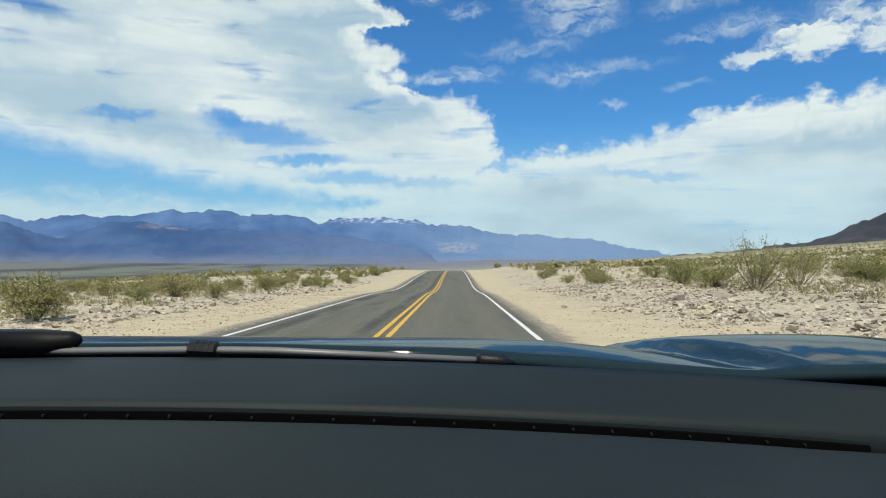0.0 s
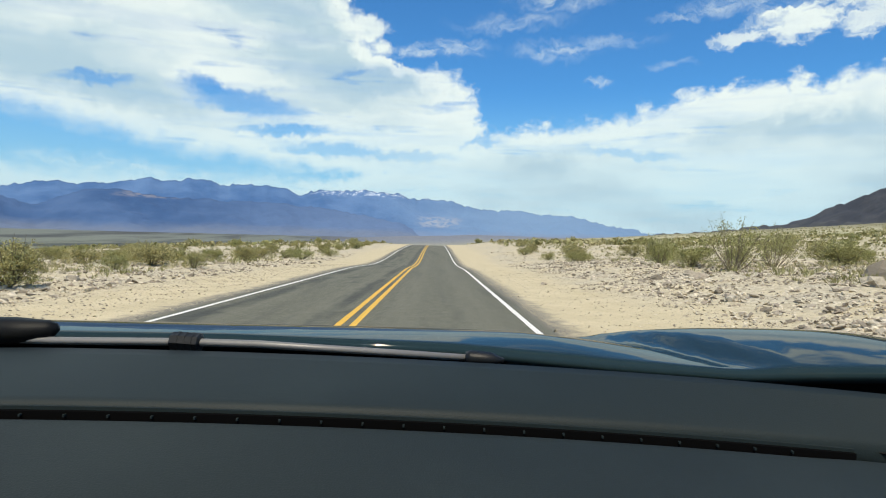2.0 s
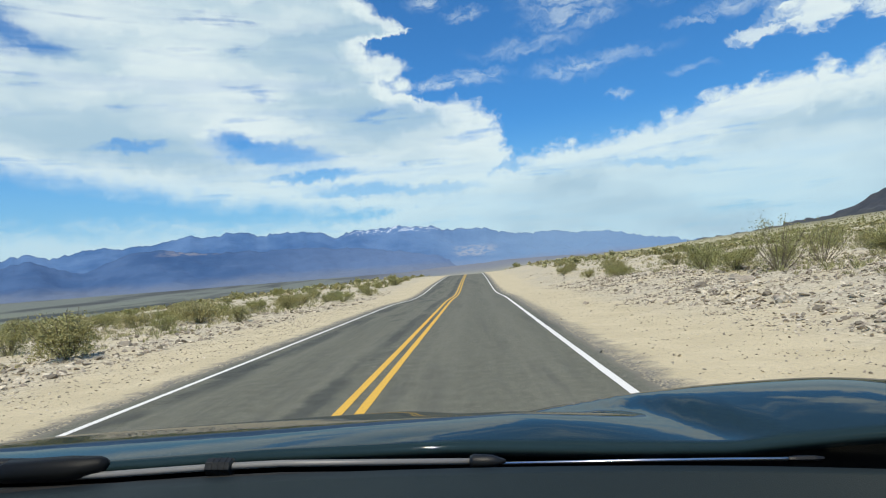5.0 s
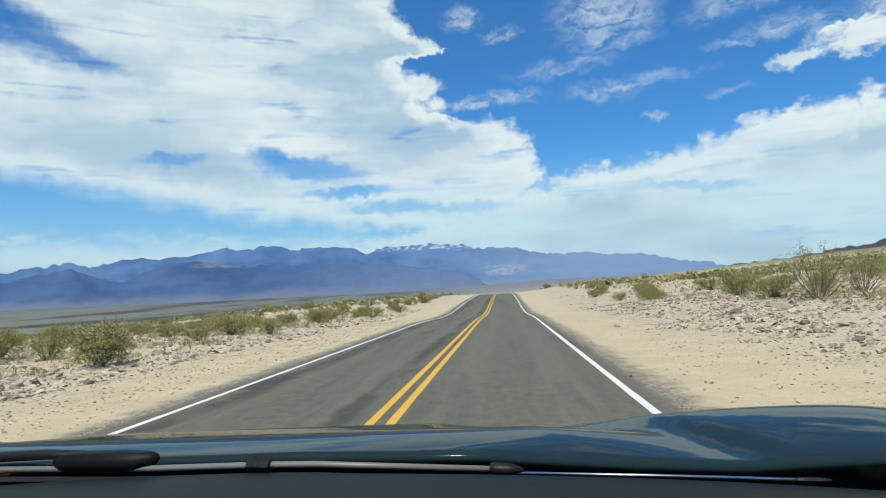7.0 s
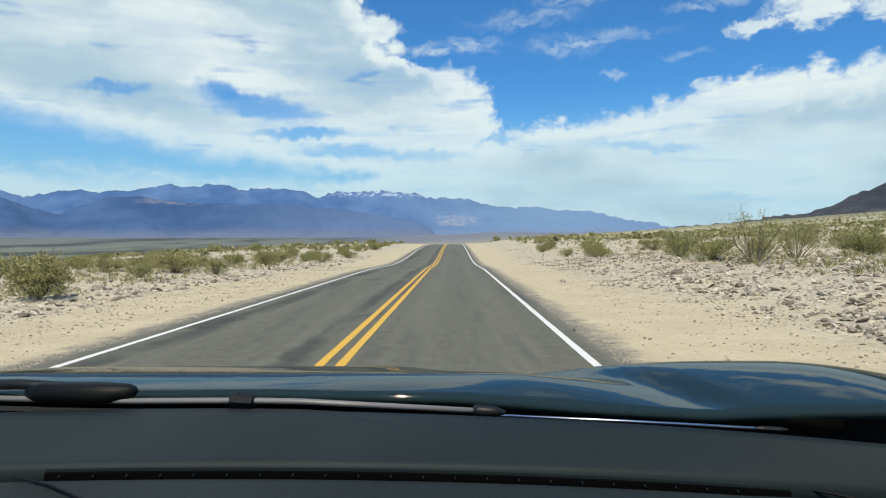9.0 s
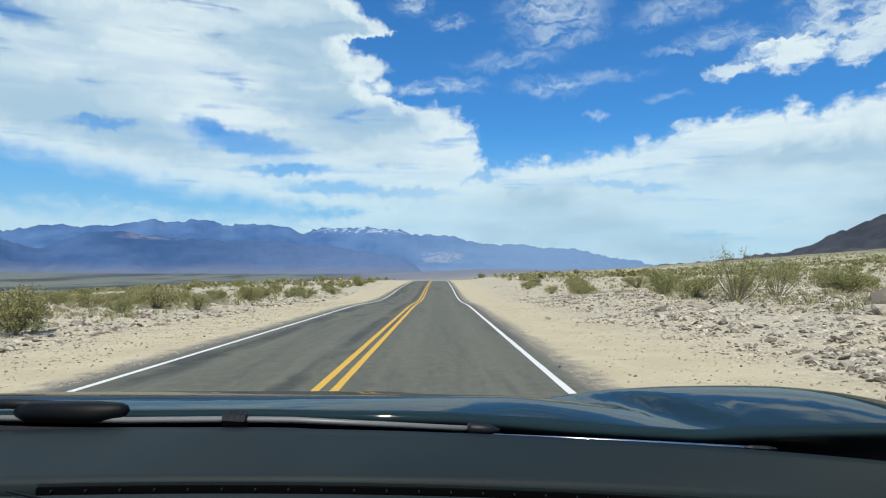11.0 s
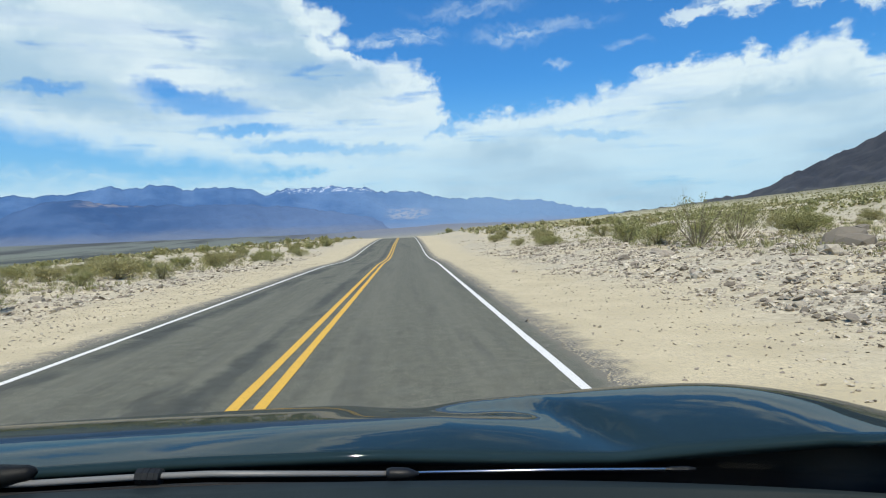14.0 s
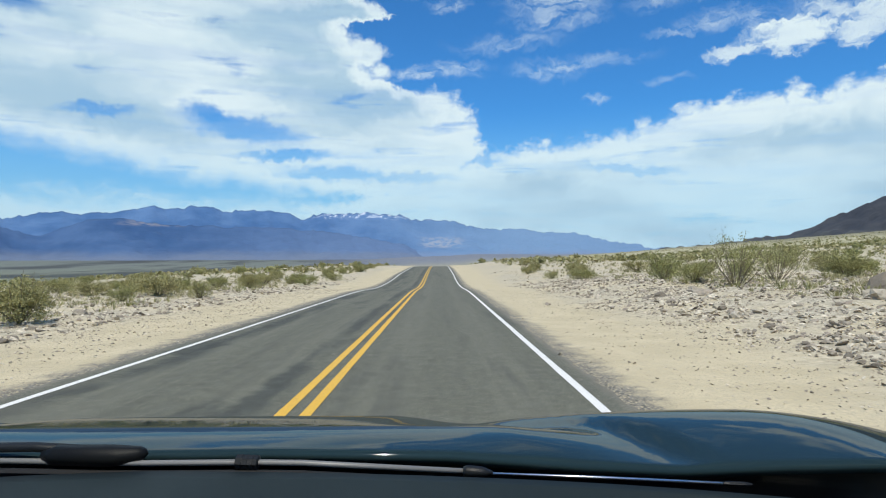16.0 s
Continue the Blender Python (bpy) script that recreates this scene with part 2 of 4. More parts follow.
class Nodes:
    """Short hand for one material's nodes."""

    def __init__(self, mat):
        self.n, self.l = mat.node_tree.nodes, mat.node_tree.links
        self.b = self.n["Principled BSDF"]
        geo = self.n.new("ShaderNodeNewGeometry")
        self.pos, self.island = geo.outputs["Position"], geo.outputs["Random Per Island"]
        self.normal = geo.outputs["Normal"]
        self.any = self.n.new("ShaderNodeObjectInfo").outputs["Random"]

    def put(self, node, i, v):
        if isinstance(v, bpy.types.NodeSocket):
            self.l.new(v, node.inputs[i])
        else:
            node.inputs[i].default_value = v

    def noise(self, scale, detail=4.0, rough=0.55, vec=None, stretch=None):
        v = self.pos if vec is None else vec
        if stretch:
            s = self.n.new("ShaderNodeVectorMath")
            s.operation = "MULTIPLY"
            self.put(s, 0, v), self.put(s, 1, stretch)
            v = s.outputs[0]
        t = self.n.new("ShaderNodeTexNoise")
        self.put(t, "Vector", v), self.put(t, "Scale", scale), self.put(t, "Detail", detail), self.put(t, "Roughness", rough)
        return t.outputs["Fac"]

    def cells(self, scale, feature="F1", out="Distance"):
        t = self.n.new("ShaderNodeTexVoronoi")
        t.feature = feature
        self.put(t, "Vector", self.pos), self.put(t, "Scale", scale)
        return t.outputs[out]

    def ramp(self, v, lo, hi, a=0.0, b=1.0):
        t = self.n.new("ShaderNodeMapRange")
        t.interpolation_type = "SMOOTHSTEP"
        for i, k in enumerate((v, lo, hi, a, b)):
            self.put(t, i, k)
        return t.outputs[0]

    def math(self, op, a, b=0.0):
        t = self.n.new("ShaderNodeMath")
        t.operation = op
        self.put(t, 0, a), self.put(t, 1, b)
        return t.outputs[0]

    def mix(self, f, a, b):
        t = self.n.new("ShaderNodeMixRGB")
        for i, k in enumerate((f, a, b)):
            self.put(t, i, (*k, 1) if isinstance(k, tuple) and len(k) == 3 else k)
        return t.outputs[0]

    def axis(self, i):
        t = self.n.new("ShaderNodeSeparateXYZ")
        self.l.new(self.pos, t.inputs[0])
        return t.outputs[i]

    def color(self, v):
        self.put(self.b, "Base Color", v)

    def rough(self, v):
        self.put(self.b, "Roughness", v)

    def bump(self, height, distance, strength=1.0):
        t = self.n.new("ShaderNodeBump")
        self.put(t, "Height", height), self.put(t, "Distance", distance), self.put(t, "Strength", strength)
        self.l.new(t.outputs[0], self.b.inputs["Normal"])


def desert_ground():
    mat = material("desert_ground", rough=0.95)
    k = Nodes(mat)
    x = k.axis(0)
    wob = k.math("ADD", k.math("MULTIPLY", k.noise(0.25, 3), 5.0), k.math("MULTIPLY", k.noise(1.3, 3), 1.6))
    side = k.math("ABSOLUTE", k.math("ADD", x, 1.7))
    stony = k.ramp(k.math("SUBTRACT", side, wob), 2.6, 6.0)
    sand = k.mix(k.ramp(k.noise(0.7, 5), 0.35, 0.65), (0.535, 0.442, 0.265), (0.645, 0.538, 0.338))
    sand = k.mix(k.ramp(k.noise(38.0, 4, 0.7), 0.36, 0.60), (0.44, 0.37, 0.245), sand)
    sand = k.mix(k.ramp(k.cells(11.0), 0.20, 0.10), sand, (0.40, 0.335, 0.235))
    grit = k.mix(k.cells(9.0, out="Color"), (0.27, 0.228, 0.162), (0.64, 0.562, 0.408))
    grit = k.mix(k.math("MULTIPLY", k.ramp(k.noise(0.35, 4), 0.40, 0.70), 0.8), grit, sand)
    scrub = k.mix(k.ramp(k.noise(0.12, 5), 0.40, 0.62), (0.47, 0.415, 0.255), (0.29, 0.275, 0.14))
    near = k.mix(stony, sand, grit)
    # dark gravel that frays from the asphalt's edge
    fringe = k.math("ADD", k.math("ABSOLUTE", k.math("ADD", x, 1.69)), k.math("MULTIPLY", k.math("SUBTRACT", k.noise(2.2, 6, 0.7), 0.5), 1.3))
    chips = k.mix(k.cells(26.0, out="Color"), (0.07, 0.068, 0.06), (0.24, 0.22, 0.18))
    near = k.mix(k.math("MULTIPLY", k.ramp(fringe, 4.25, 3.75), k.ramp(k.noise(30.0, 3), 0.30, 0.55)), near, chips)
    y = k.axis(1)
    away = k.math("MAXIMUM", k.ramp(k.math("ABSOLUTE", x), 25.0, 120.0), k.ramp(y, 150.0, 420.0))
    far_scrub = k.mix(k.ramp(k.noise(0.02, 6, 0.65), 0.38, 0.62), (0.25, 0.225, 0.125), (0.15, 0.145, 0.075))
    scrub = k.mix(k.ramp(x, 90.0, 420.0), scrub, far_scrub)
    base = k.mix(k.math("MULTIPLY", away, 0.85), near, scrub)
    # the dark scrub of the valley floor
    plain = k.mix(k.ramp(k.noise(0.004, 6, 0.6, stretch=(0.9, 0.3, 1.0)), 0.46, 0.58), (0.175, 0.185, 0.120), (0.045, 0.05, 0.042))
    base = k.mix(k.ramp(x, -60.0, -190.0), base, plain)
    # pale fans at the mountains' foot, distance haze painted into their bluish grey
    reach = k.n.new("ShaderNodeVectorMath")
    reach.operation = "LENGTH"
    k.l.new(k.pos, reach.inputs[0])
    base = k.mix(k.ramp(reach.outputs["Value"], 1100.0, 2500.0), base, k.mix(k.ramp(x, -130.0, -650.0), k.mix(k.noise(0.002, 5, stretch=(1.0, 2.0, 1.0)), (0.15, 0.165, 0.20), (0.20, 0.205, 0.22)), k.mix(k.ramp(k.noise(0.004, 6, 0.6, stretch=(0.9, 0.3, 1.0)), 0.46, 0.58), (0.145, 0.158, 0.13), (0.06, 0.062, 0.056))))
    k.color(base)
    rel = k.math("ADD", k.noise(4.0, 8, 0.6), k.math("MULTIPLY", k.cells(6.0), -0.8))
    k.bump(rel, 0.045, 0.40)
    return mat


def asphalt():
    mat = material("asphalt", rough=0.85)
    k = Nodes(mat)
    x = k.axis(0)
    grain = k.mix(k.ramp(k.noise(70.0, 3), 0.35, 0.68), (0.076, 0.076, 0.055), (0.222, 0.214, 0.156))
    grain = k.mix(k.ramp(k.cells(45.0), 0.22, 0.08), grain, (0.30, 0.28, 0.23))
    grain = k.mix(k.math("MULTIPLY", k.ramp(k.noise(5.0, 6, 0.7), 0.42, 0.62), 0.4), grain, (0.080, 0.078, 0.058))
    grain = k.mix(k.math("MULTIPLY", k.ramp(k.noise(11.0, 5, 0.7), 0.52, 0.68), 0.5), grain, (0.25, 0.235, 0.18))
    # paler wheel tracks, darker strip between, worn patches
    lane = k.math("ABSOLUTE", k.math("SUBTRACT", k.math("ABSOLUTE", k.math("ADD", x, 1.69)), 1.70))
    track = k.ramp(k.math("ABSOLUTE", k.math("SUBTRACT", lane, 0.80)), 0.45, 0.15)
    grain = k.mix(k.math("MULTIPLY", track, 0.35), grain, (0.180, 0.173, 0.128))
    long_stain = k.ramp(k.noise(0.8, 5, stretch=(1.6, 0.10, 1.0)), 0.52, 0.70)
    grain = k.mix(k.math("MULTIPLY", long_stain, 0.6), grain, (0.068, 0.067, 0.055))
    tar = k.math("MULTIPLY", k.ramp(k.noise(0.9, 6, stretch=(1.0, 0.3, 1.0)), 0.56, 0.66), k.ramp(x, -1.2, -2.2))
    grain = k.mix(k.math("MULTIPLY", tar, 0.75), grain, (0.055, 0.057, 0.047))
    dust = k.ramp(k.math("ADD", k.math("ABSOLUTE", k.math("ADD", x, 1.69)), k.math("MULTIPLY", k.noise(3.0, 5), 0.35)), 3.62, 3.95)
    grain = k.mix(k.math("MULTIPLY", dust, 0.55), grain, (0.30, 0.26, 0.21))
    drawn = k.ramp(k.noise(7.0, 5, 0.65, stretch=(1.0, 0.05, 1.0)), 0.40, 0.66)
    grain = k.mix(k.math("MULTIPLY", drawn, 0.2), grain, (0.07, 0.07, 0.055))
    # two dark tarred strips in the far lane, broken along their length
    rag = k.math("ADD", x, k.math("MULTIPLY", k.math("SUBTRACT", k.noise(1.5, 6, 0.7), 0.5), 0.5))
    strips = k.math("MAXIMUM", k.ramp(k.math("ABSOLUTE", k.math("ADD", rag, 2.22)), 0.26, 0.08), k.ramp(k.math("ABSOLUTE", k.math("ADD", rag, 4.45)), 0.36, 0.12))
    strips = k.math("MULTIPLY", strips, k.ramp(k.noise(0.9, 5, stretch=(1.0, 0.22, 1.0)), 0.36, 0.56))
    grain = k.mix(k.math("MULTIPLY", strips, 0.7), grain, (0.045, 0.048, 0.042))
    k.color(grain)
    k.rough(k.ramp(k.noise(3.0, 4), 0.3, 0.7, 0.78, 0.95))
    k.put(k.b, "Specular IOR Level", 0.3)
    k.bump(k.math("ADD", k.noise(160.0, 2), k.math("MULTIPLY", k.cells(60.0), 0.6)), 0.004, 0.8)
    return mat


def road_paint(name, fresh, worn):
    mat = material(name, rough=0.7)
    k = Nodes(mat)
    k.color(k.mix(k.math("MULTIPLY", k.ramp(k.noise(26.0, 6, 0.7), 0.50, 0.72), 0.7), fresh, worn))
    k.bump(k.noise(120.0, 2), 0.003, 0.6)
    return mat


def rock_mat():
    mat = material("stone", rough=0.9)
    k = Nodes(mat)
    pick = k.math("FRACT", k.math("ADD", k.island, k.any))
    c = k.mix(k.ramp(pick, 0.0, 1.0), (0.19, 0.156, 0.112), (0.75, 0.65, 0.49))
    c = k.mix(k.ramp(k.math("FRACT", k.math("MULTIPLY", pick, 7.3)), 0.7, 0.95), c, (0.33, 0.27, 0.205))
    c = k.mix(k.math("MULTIPLY", k.ramp(k.noise(14.0, 6), 0.4, 0.65), 0.4), c, (0.22, 0.195, 0.16))
    k.color(c)
    k.bump(k.noise(22.0, 6, 0.65), 0.03, 0.7)
    return mat


def leaf_mat():
    mat = material("creosote_leaf", rough=0.6)
    k = Nodes(mat)
    c = k.mix(k.island, (0.215, 0.225, 0.072), (0.36, 0.345, 0.12))
    k.color(k.mix(k.math("MULTIPLY", k.any, 0.75), c, (0.36, 0.31, 0.13)))
    k.put(k.b, "Subsurface Weight", 0.0)
    return mat


def mountain_mat(name, dark, pale, scale, snow=None, pale_at=None, fans=(0.105, 0.155, 0.225), hazy=None):
    mat = material(name, rough=1.0)
    k = Nodes(mat)
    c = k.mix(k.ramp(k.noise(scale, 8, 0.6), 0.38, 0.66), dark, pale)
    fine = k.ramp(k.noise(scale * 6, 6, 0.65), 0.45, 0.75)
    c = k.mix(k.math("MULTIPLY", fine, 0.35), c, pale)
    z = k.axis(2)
    # haze put into the colour: paler and bluer across x
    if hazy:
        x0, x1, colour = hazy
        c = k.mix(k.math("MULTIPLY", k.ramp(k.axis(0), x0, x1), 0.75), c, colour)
    if pale_at:
        x, lo, hi, colour = pale_at
        spot = k.math("MULTIPLY", k.ramp(k.math("ABSOLUTE", k.math("SUBTRACT", k.axis(0), x)), 170.0, 60.0), k.math("MULTIPLY", k.ramp(z, lo, lo + 15), k.ramp(z, hi, hi - 25)))
        c = k.mix(k.math("MULTIPLY", spot, k.ramp(k.noise(0.03, 5), 0.42, 0.56)), c, colour)
    if snow:
        x, wide, line = snow
        cap = k.math("MULTIPLY", k.ramp(k.math("ABSOLUTE", k.math("SUBTRACT", k.axis(0), x)), wide, wide * 0.4), k.ramp(z, line, line + 35))
        c = k.mix(k.math("MULTIPLY", cap, k.ramp(k.noise(0.03, 6, 0.7), 0.50, 0.62)), c, (0.62, 0.67, 0.74))
    # pale foot: gravel fans; the ranges' bluish tint there is painted haze
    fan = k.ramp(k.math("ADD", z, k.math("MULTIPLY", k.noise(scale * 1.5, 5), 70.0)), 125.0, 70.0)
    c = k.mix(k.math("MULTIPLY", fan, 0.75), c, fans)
    k.color(c)
    k.bump(k.noise(scale * 3, 8, 0.6), 25.0, k.ramp(z, 70.0, 150.0, 0.0, 0.45))
    return mat


def plastic(name, base, rough, grain=900.0, depth=0.0006):
    mat = material(name, base, rough)
    k = Nodes(mat)
    k.color(k.mix(k.math("MULTIPLY", k.ramp(k.noise(7.0, 5), 0.4, 0.7), 0.35), base, tuple(min(1, c * 1.5 + 0.004) for c in base)))
    k.bump(k.noise(grain, 2), depth, 0.5)
    k.put(k.b, "Specular IOR Level", 0.25)
    return mat


def car_paint():
    mat = material("dark_blue_paint", (0.016, 0.028, 0.038), 0.5, 0.0, 0.55)
    mat.node_tree.nodes["Principled BSDF"].inputs["Coat Roughness"].default_value = 0.03
    k = Nodes(mat)
    k.put(k.b, "Specular IOR Level", 0.0)
    k.color(k.mix(k.ramp(k.noise(1800.0, 1), 0.4, 0.7), (0.012, 0.024, 0.027), (0.020, 0.038, 0.042)))
    return mat


def pane_glass():
    mat = bpy.data.materials.new("pane_glass")
    mat.use_nodes = True
    n, l = mat.node_tree.nodes, mat.node_tree.links
    n.clear()
    clear, gloss, mixer = n.new("ShaderNodeBsdfTransparent"), n.new("ShaderNodeBsdfGlossy"), n.new("ShaderNodeMixShader")
    gloss.inputs["Roughness"].default_value = 0.0
    clear.inputs[0].default_value = (0.96, 0.98, 0.97, 1)
    fres = n.new("ShaderNodeFresnel")
    fres.inputs[0].default_value = 1.25
    l.new(fres.outputs[0], mixer.inputs[0]), l.new(clear.outputs[0], mixer.inputs[1]), l.new(gloss.outputs[0], mixer.inputs[2])
    l.new(mixer.outputs[0], n.new("ShaderNodeOutputMaterial").inputs[0])
    return mat


def straw_mat():
    mat = material("dry_tuft", rough=0.8)
    k = Nodes(mat)
    k.color(k.mix(k.ramp(k.noise(0.15, 4), 0.4, 0.6), k.mix(k.island, (0.28, 0.255, 0.125), (0.42, 0.37, 0.19)), k.mix(k.island, (0.17, 0.175, 0.06), (0.34, 0.31, 0.13))))
    return mat


GROUND, ASPHALT, ROCK, LEAF, STRAW = desert_ground(), asphalt(), rock_mat(), leaf_mat(), straw_mat()
WHITE_PAINT = road_paint("white_road_paint", (0.80, 0.77, 0.71), (0.42, 0.40, 0.36))
YELLOW_PAINT = road_paint("yellow_road_paint", (0.72, 0.42, 0.045), (0.38, 0.26, 0.09))
STEM = plastic("grey_stem", (0.16, 0.13, 0.09), 0.9, 60, 0.004)
PAINT, GLASS = car_paint(), pane_glass()
DASH = plastic("dark_grey_dash_plastic", (0.0120, 0.0194, 0.0200), 0.62)
DASH_NEAR = plastic("slate_dash_plastic", (0.0136, 0.0198, 0.0190), 0.62)
BLACK = plastic("black_plastic", (0.010, 0.011, 0.012), 0.42)
COWL = plastic("cowl_black", (0.006, 0.0065, 0.007), 0.45)
COWL.node_tree.nodes["Principled BSDF"].inputs["Specular IOR Level"].default_value = 0.12
# near-black colour that stands in for the shade inside the slot
SLOT_SHADE = material("slot_shade_black", (0.003, 0.003, 0.0032), 0.95)
SLOT_SHADE.node_tree.nodes["Principled BSDF"].inputs["Specular IOR Level"].default_value = 0.05
RUBBER = plastic("black_rubber", (0.012, 0.012, 0.012), 0.6)
STEEL = material("grey_wiper_spine", (0.155, 0.155, 0.152), 0.42, 0.0)
BRIGHT = material("bright_steel", (0.75, 0.75, 0.75), 0.28, 1.0)
RIM = material("alloy", (0.5, 0.5, 0.5), 0.3, 1.0)

# ---- building helpers ----
def mesh_from(name, verts, faces, mat=None, smooth=False):
    me = bpy.data.meshes.new(name)
    me.from_pydata([tuple(v) for v in verts], [], faces)
    if mat:
        me.materials.append(mat)
    if smooth:
        me.shade_smooth()
    me.update()
    return me


def piece(name, verts, faces, mat, parent=None, label="", smooth=False):
    ob = new(name, mesh_from(name, verts, faces, mat, smooth))
    if parent:
        ob.parent = parent
    return tagged(ob, label)


def part(name, bm, mat, parent, label="", smooth=False):
    me = bpy.data.meshes.new(name)
    bm.to_mesh(me)
    bm.free()
    me.materials.append(mat)
    if smooth:
        me.shade_smooth()
    ob = new(name, me)
    ob.parent = parent
    return tagged(ob, label)


def grid_faces(nu, nv, base=0, flip=False):
    out = []
    for i in range(nu - 1):
        for j in range(nv - 1):
            a = base + i * nv + j
            q = (a, a + nv, a + nv + 1, a + 1)
            out.append(q[::-1] if flip else q)
    return out


def slab(surface, us, vs, thick):
    """A closed sheet: surface(u, v) gives the top, thick metres lies under it."""
    top = [surface(u, v) for u in us for v in vs]
    low = [(x, y, z - thick) for x, y, z in top]
    nu, nv, n = len(us), len(vs), len(top)
    faces = grid_faces(nu, nv) + grid_faces(nu, nv, n, True)
    rim = [i * nv for i in range(nu)] + [(nu - 1) * nv + j for j in range(1, nv)]
    rim += [i * nv + nv - 1 for i in range(nu - 2, -1, -1)] + [j for j in range(nv - 2, 0, -1)]
    faces += [(rim[(k + 1) % len(rim)], rim[k], rim[k] + n, rim[(k + 1) % len(rim)] + n) for k in range(len(rim))]
    return top + low, faces


def tube(points, radii, sides=6, squash=1.0):
    """A closed tapering tube along points; squash flattens it in height."""
    verts, faces = [], []
    pts = [Vector(p) for p in points]
    for i, p in enumerate(pts):
        way = (pts[min(i + 1, len(pts) - 1)] - pts[max(i - 1, 0)]).normalized()
        a = way.cross(Vector((0, 0, 1)))
        a = a.normalized() if a.length > 1e-4 else Vector((1, 0, 0))
        b = a.cross(way).normalized()
        for k in range(sides):
            t = 2 * math.pi * k / sides
            verts.append(p + radii[i] * (math.cos(t) * a + squash * math.sin(t) * b))
    for i in range(len(pts) - 1):
        for k in range(sides):
            k2 = (k + 1) % sides
            faces.append((i * sides + k, i * sides + k2, (i + 1) * sides + k2, (i + 1) * sides + k))
    faces.append(tuple(range(sides))[::-1])
    faces.append(tuple((len(pts) - 1) * sides + k for k in range(sides)))
    return verts, faces


def box(lo, hi, bevel=0.0):
    bm = bmesh.new()
    bmesh.ops.create_cube(bm, size=1.0)
    lo, hi = Vector(lo), Vector(hi)
    for v in bm.verts:
        v.co = Vector((lo[i] + (v.co[i] + 0.5) * (hi[i] - lo[i]) for i in range(3)))
    if bevel:
        bmesh.ops.bevel(bm, geom=bm.edges[:], offset=bevel, segments=2, affect="EDGES", profile=0.6)
    return bm


def smooth(v, lo, hi):
    t = np.clip((np.asarray(v, float) - lo) / (hi - lo), 0, 1)
    return t * t * (3 - 2 * t)


# ---- the land ----
MID, LEFT_EDGE, RIGHT_EDGE = -1.64, -5.00, 1.63  # centre line and the two white edge lines


def road_z(y):
    """The road dips a little, climbs to a low crest and drops away behind it."""
    return -0.25 * (smooth(y, 35, 55) - smooth(y, 58, 85)) - 14.0 * smooth(y, 900, 2600) + crest_z(y)


def crest_z(y):
    return 1.25 * smooth(y, 45, 135) - 4.0 * smooth(y, 135, 420)


def land_z(x, y):
    x, y = np.asarray(x, float), np.asarray(y, float)
    r, l = x - 2.1, -(x + 5.5)
    right = -0.03 * smooth(r, 0, 2) + 0.62 * smooth(r, 3.0, 10.0) + 0.032 * np.clip(r - 9, 0, 60) + 0.075 * np.clip(r - 60, 0, 1900)
    left = -0.05 * smooth(l, 0, 2) + 0.10 * smooth(l, 3.5, 6) - 0.012 * np.clip(l - 9, 0, 14) - 0.055 * np.clip(l - 23, 0, 300)
    z = road_z(y) - crest_z(y) * smooth(np.abs(x), 40, 160) + np.where(r > 0, right, 0) + np.where(l > 0, left, 0)
    z = z + 62.0 * smooth(np.hypot(x, y), 1300, 3300) * smooth(900 - x, 0, 900)
    under = (r < 0) & (l < 0)
    return np.where(under, z - 0.09 * np.minimum(1, np.minimum(-r, -l) / 0.25), z)


def rough_z(x, y):
    """land_z with lumps that grow away from the road."""
    out = float(land_z(x, y))
    side = max(x - 2.1, -(x + 5.5))
    if side > 0.2:
        amp = min(1.0, max(0.0, (side - 0.2) / 7.0))
        d = max(abs(x), y)
        out += amp * 0.16 * noise.noise((x * 0.35, y * 0.35, 0)) + amp * 0.07 * noise.noise((x * 1.3, y * 1.3, 4))
        if d > 40:
            out += min(1.0, (d - 40) / 200) * 1.3 * noise.noise((x * 0.03, y * 0.03, 9))
    return out


def spaced(step, grow, far, start=0.0):
    out, s = [start], step
    while out[-1] < far:
        out.append(out[-1] + s)
        s *= grow
    return out


xs_right = [2.1 + v for v in spaced(0.3, 1.035, 2600)]
xs_left = [-5.5 - v for v in spaced(0.3, 1.035, 4300)]
xs = sorted(xs_left + [-5.25, -4.0, -2.0, 0.0, 1.85] + xs_right)
ys = [-v for v in spaced(0.8, 1.2, 260)][::-1] + spaced(0.4, 1.016, 4700, 0.4)
ground_verts = [(x, y, rough_z(x, y)) for x in xs for y in ys]
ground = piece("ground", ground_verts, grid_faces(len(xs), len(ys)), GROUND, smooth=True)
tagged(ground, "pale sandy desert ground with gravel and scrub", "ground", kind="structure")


def road_strip(name, x0, x1, mat, lift, y0, y1, ragged, label, cols=2, step=0.5):
    rows_y = [-v for v in spaced(step, 1.2, -y0)][::-1] + spaced(step, 1.012, y1, step)
    verts = []
    for y in rows_y:
        a = ragged * noise.noise((x0 * 3.1, y * 2.4, 1)) + 0.6 * ragged * noise.noise((x0, y * 8.3, 2))
        b = ragged * noise.noise((x1 * 3.1, y * 2.4, 5)) + 0.6 * ragged * noise.noise((x1, y * 8.3, 6))
        for c in range(cols):
            f = c / (cols - 1)
            verts.append((x0 + a + f * (x1 + b - x0 - a), y, float(road_z(y)) + lift))
    return tagged(piece(name, verts, grid_faces(len(rows_y), cols, 0, True), mat, smooth=True), label, kind="structure")


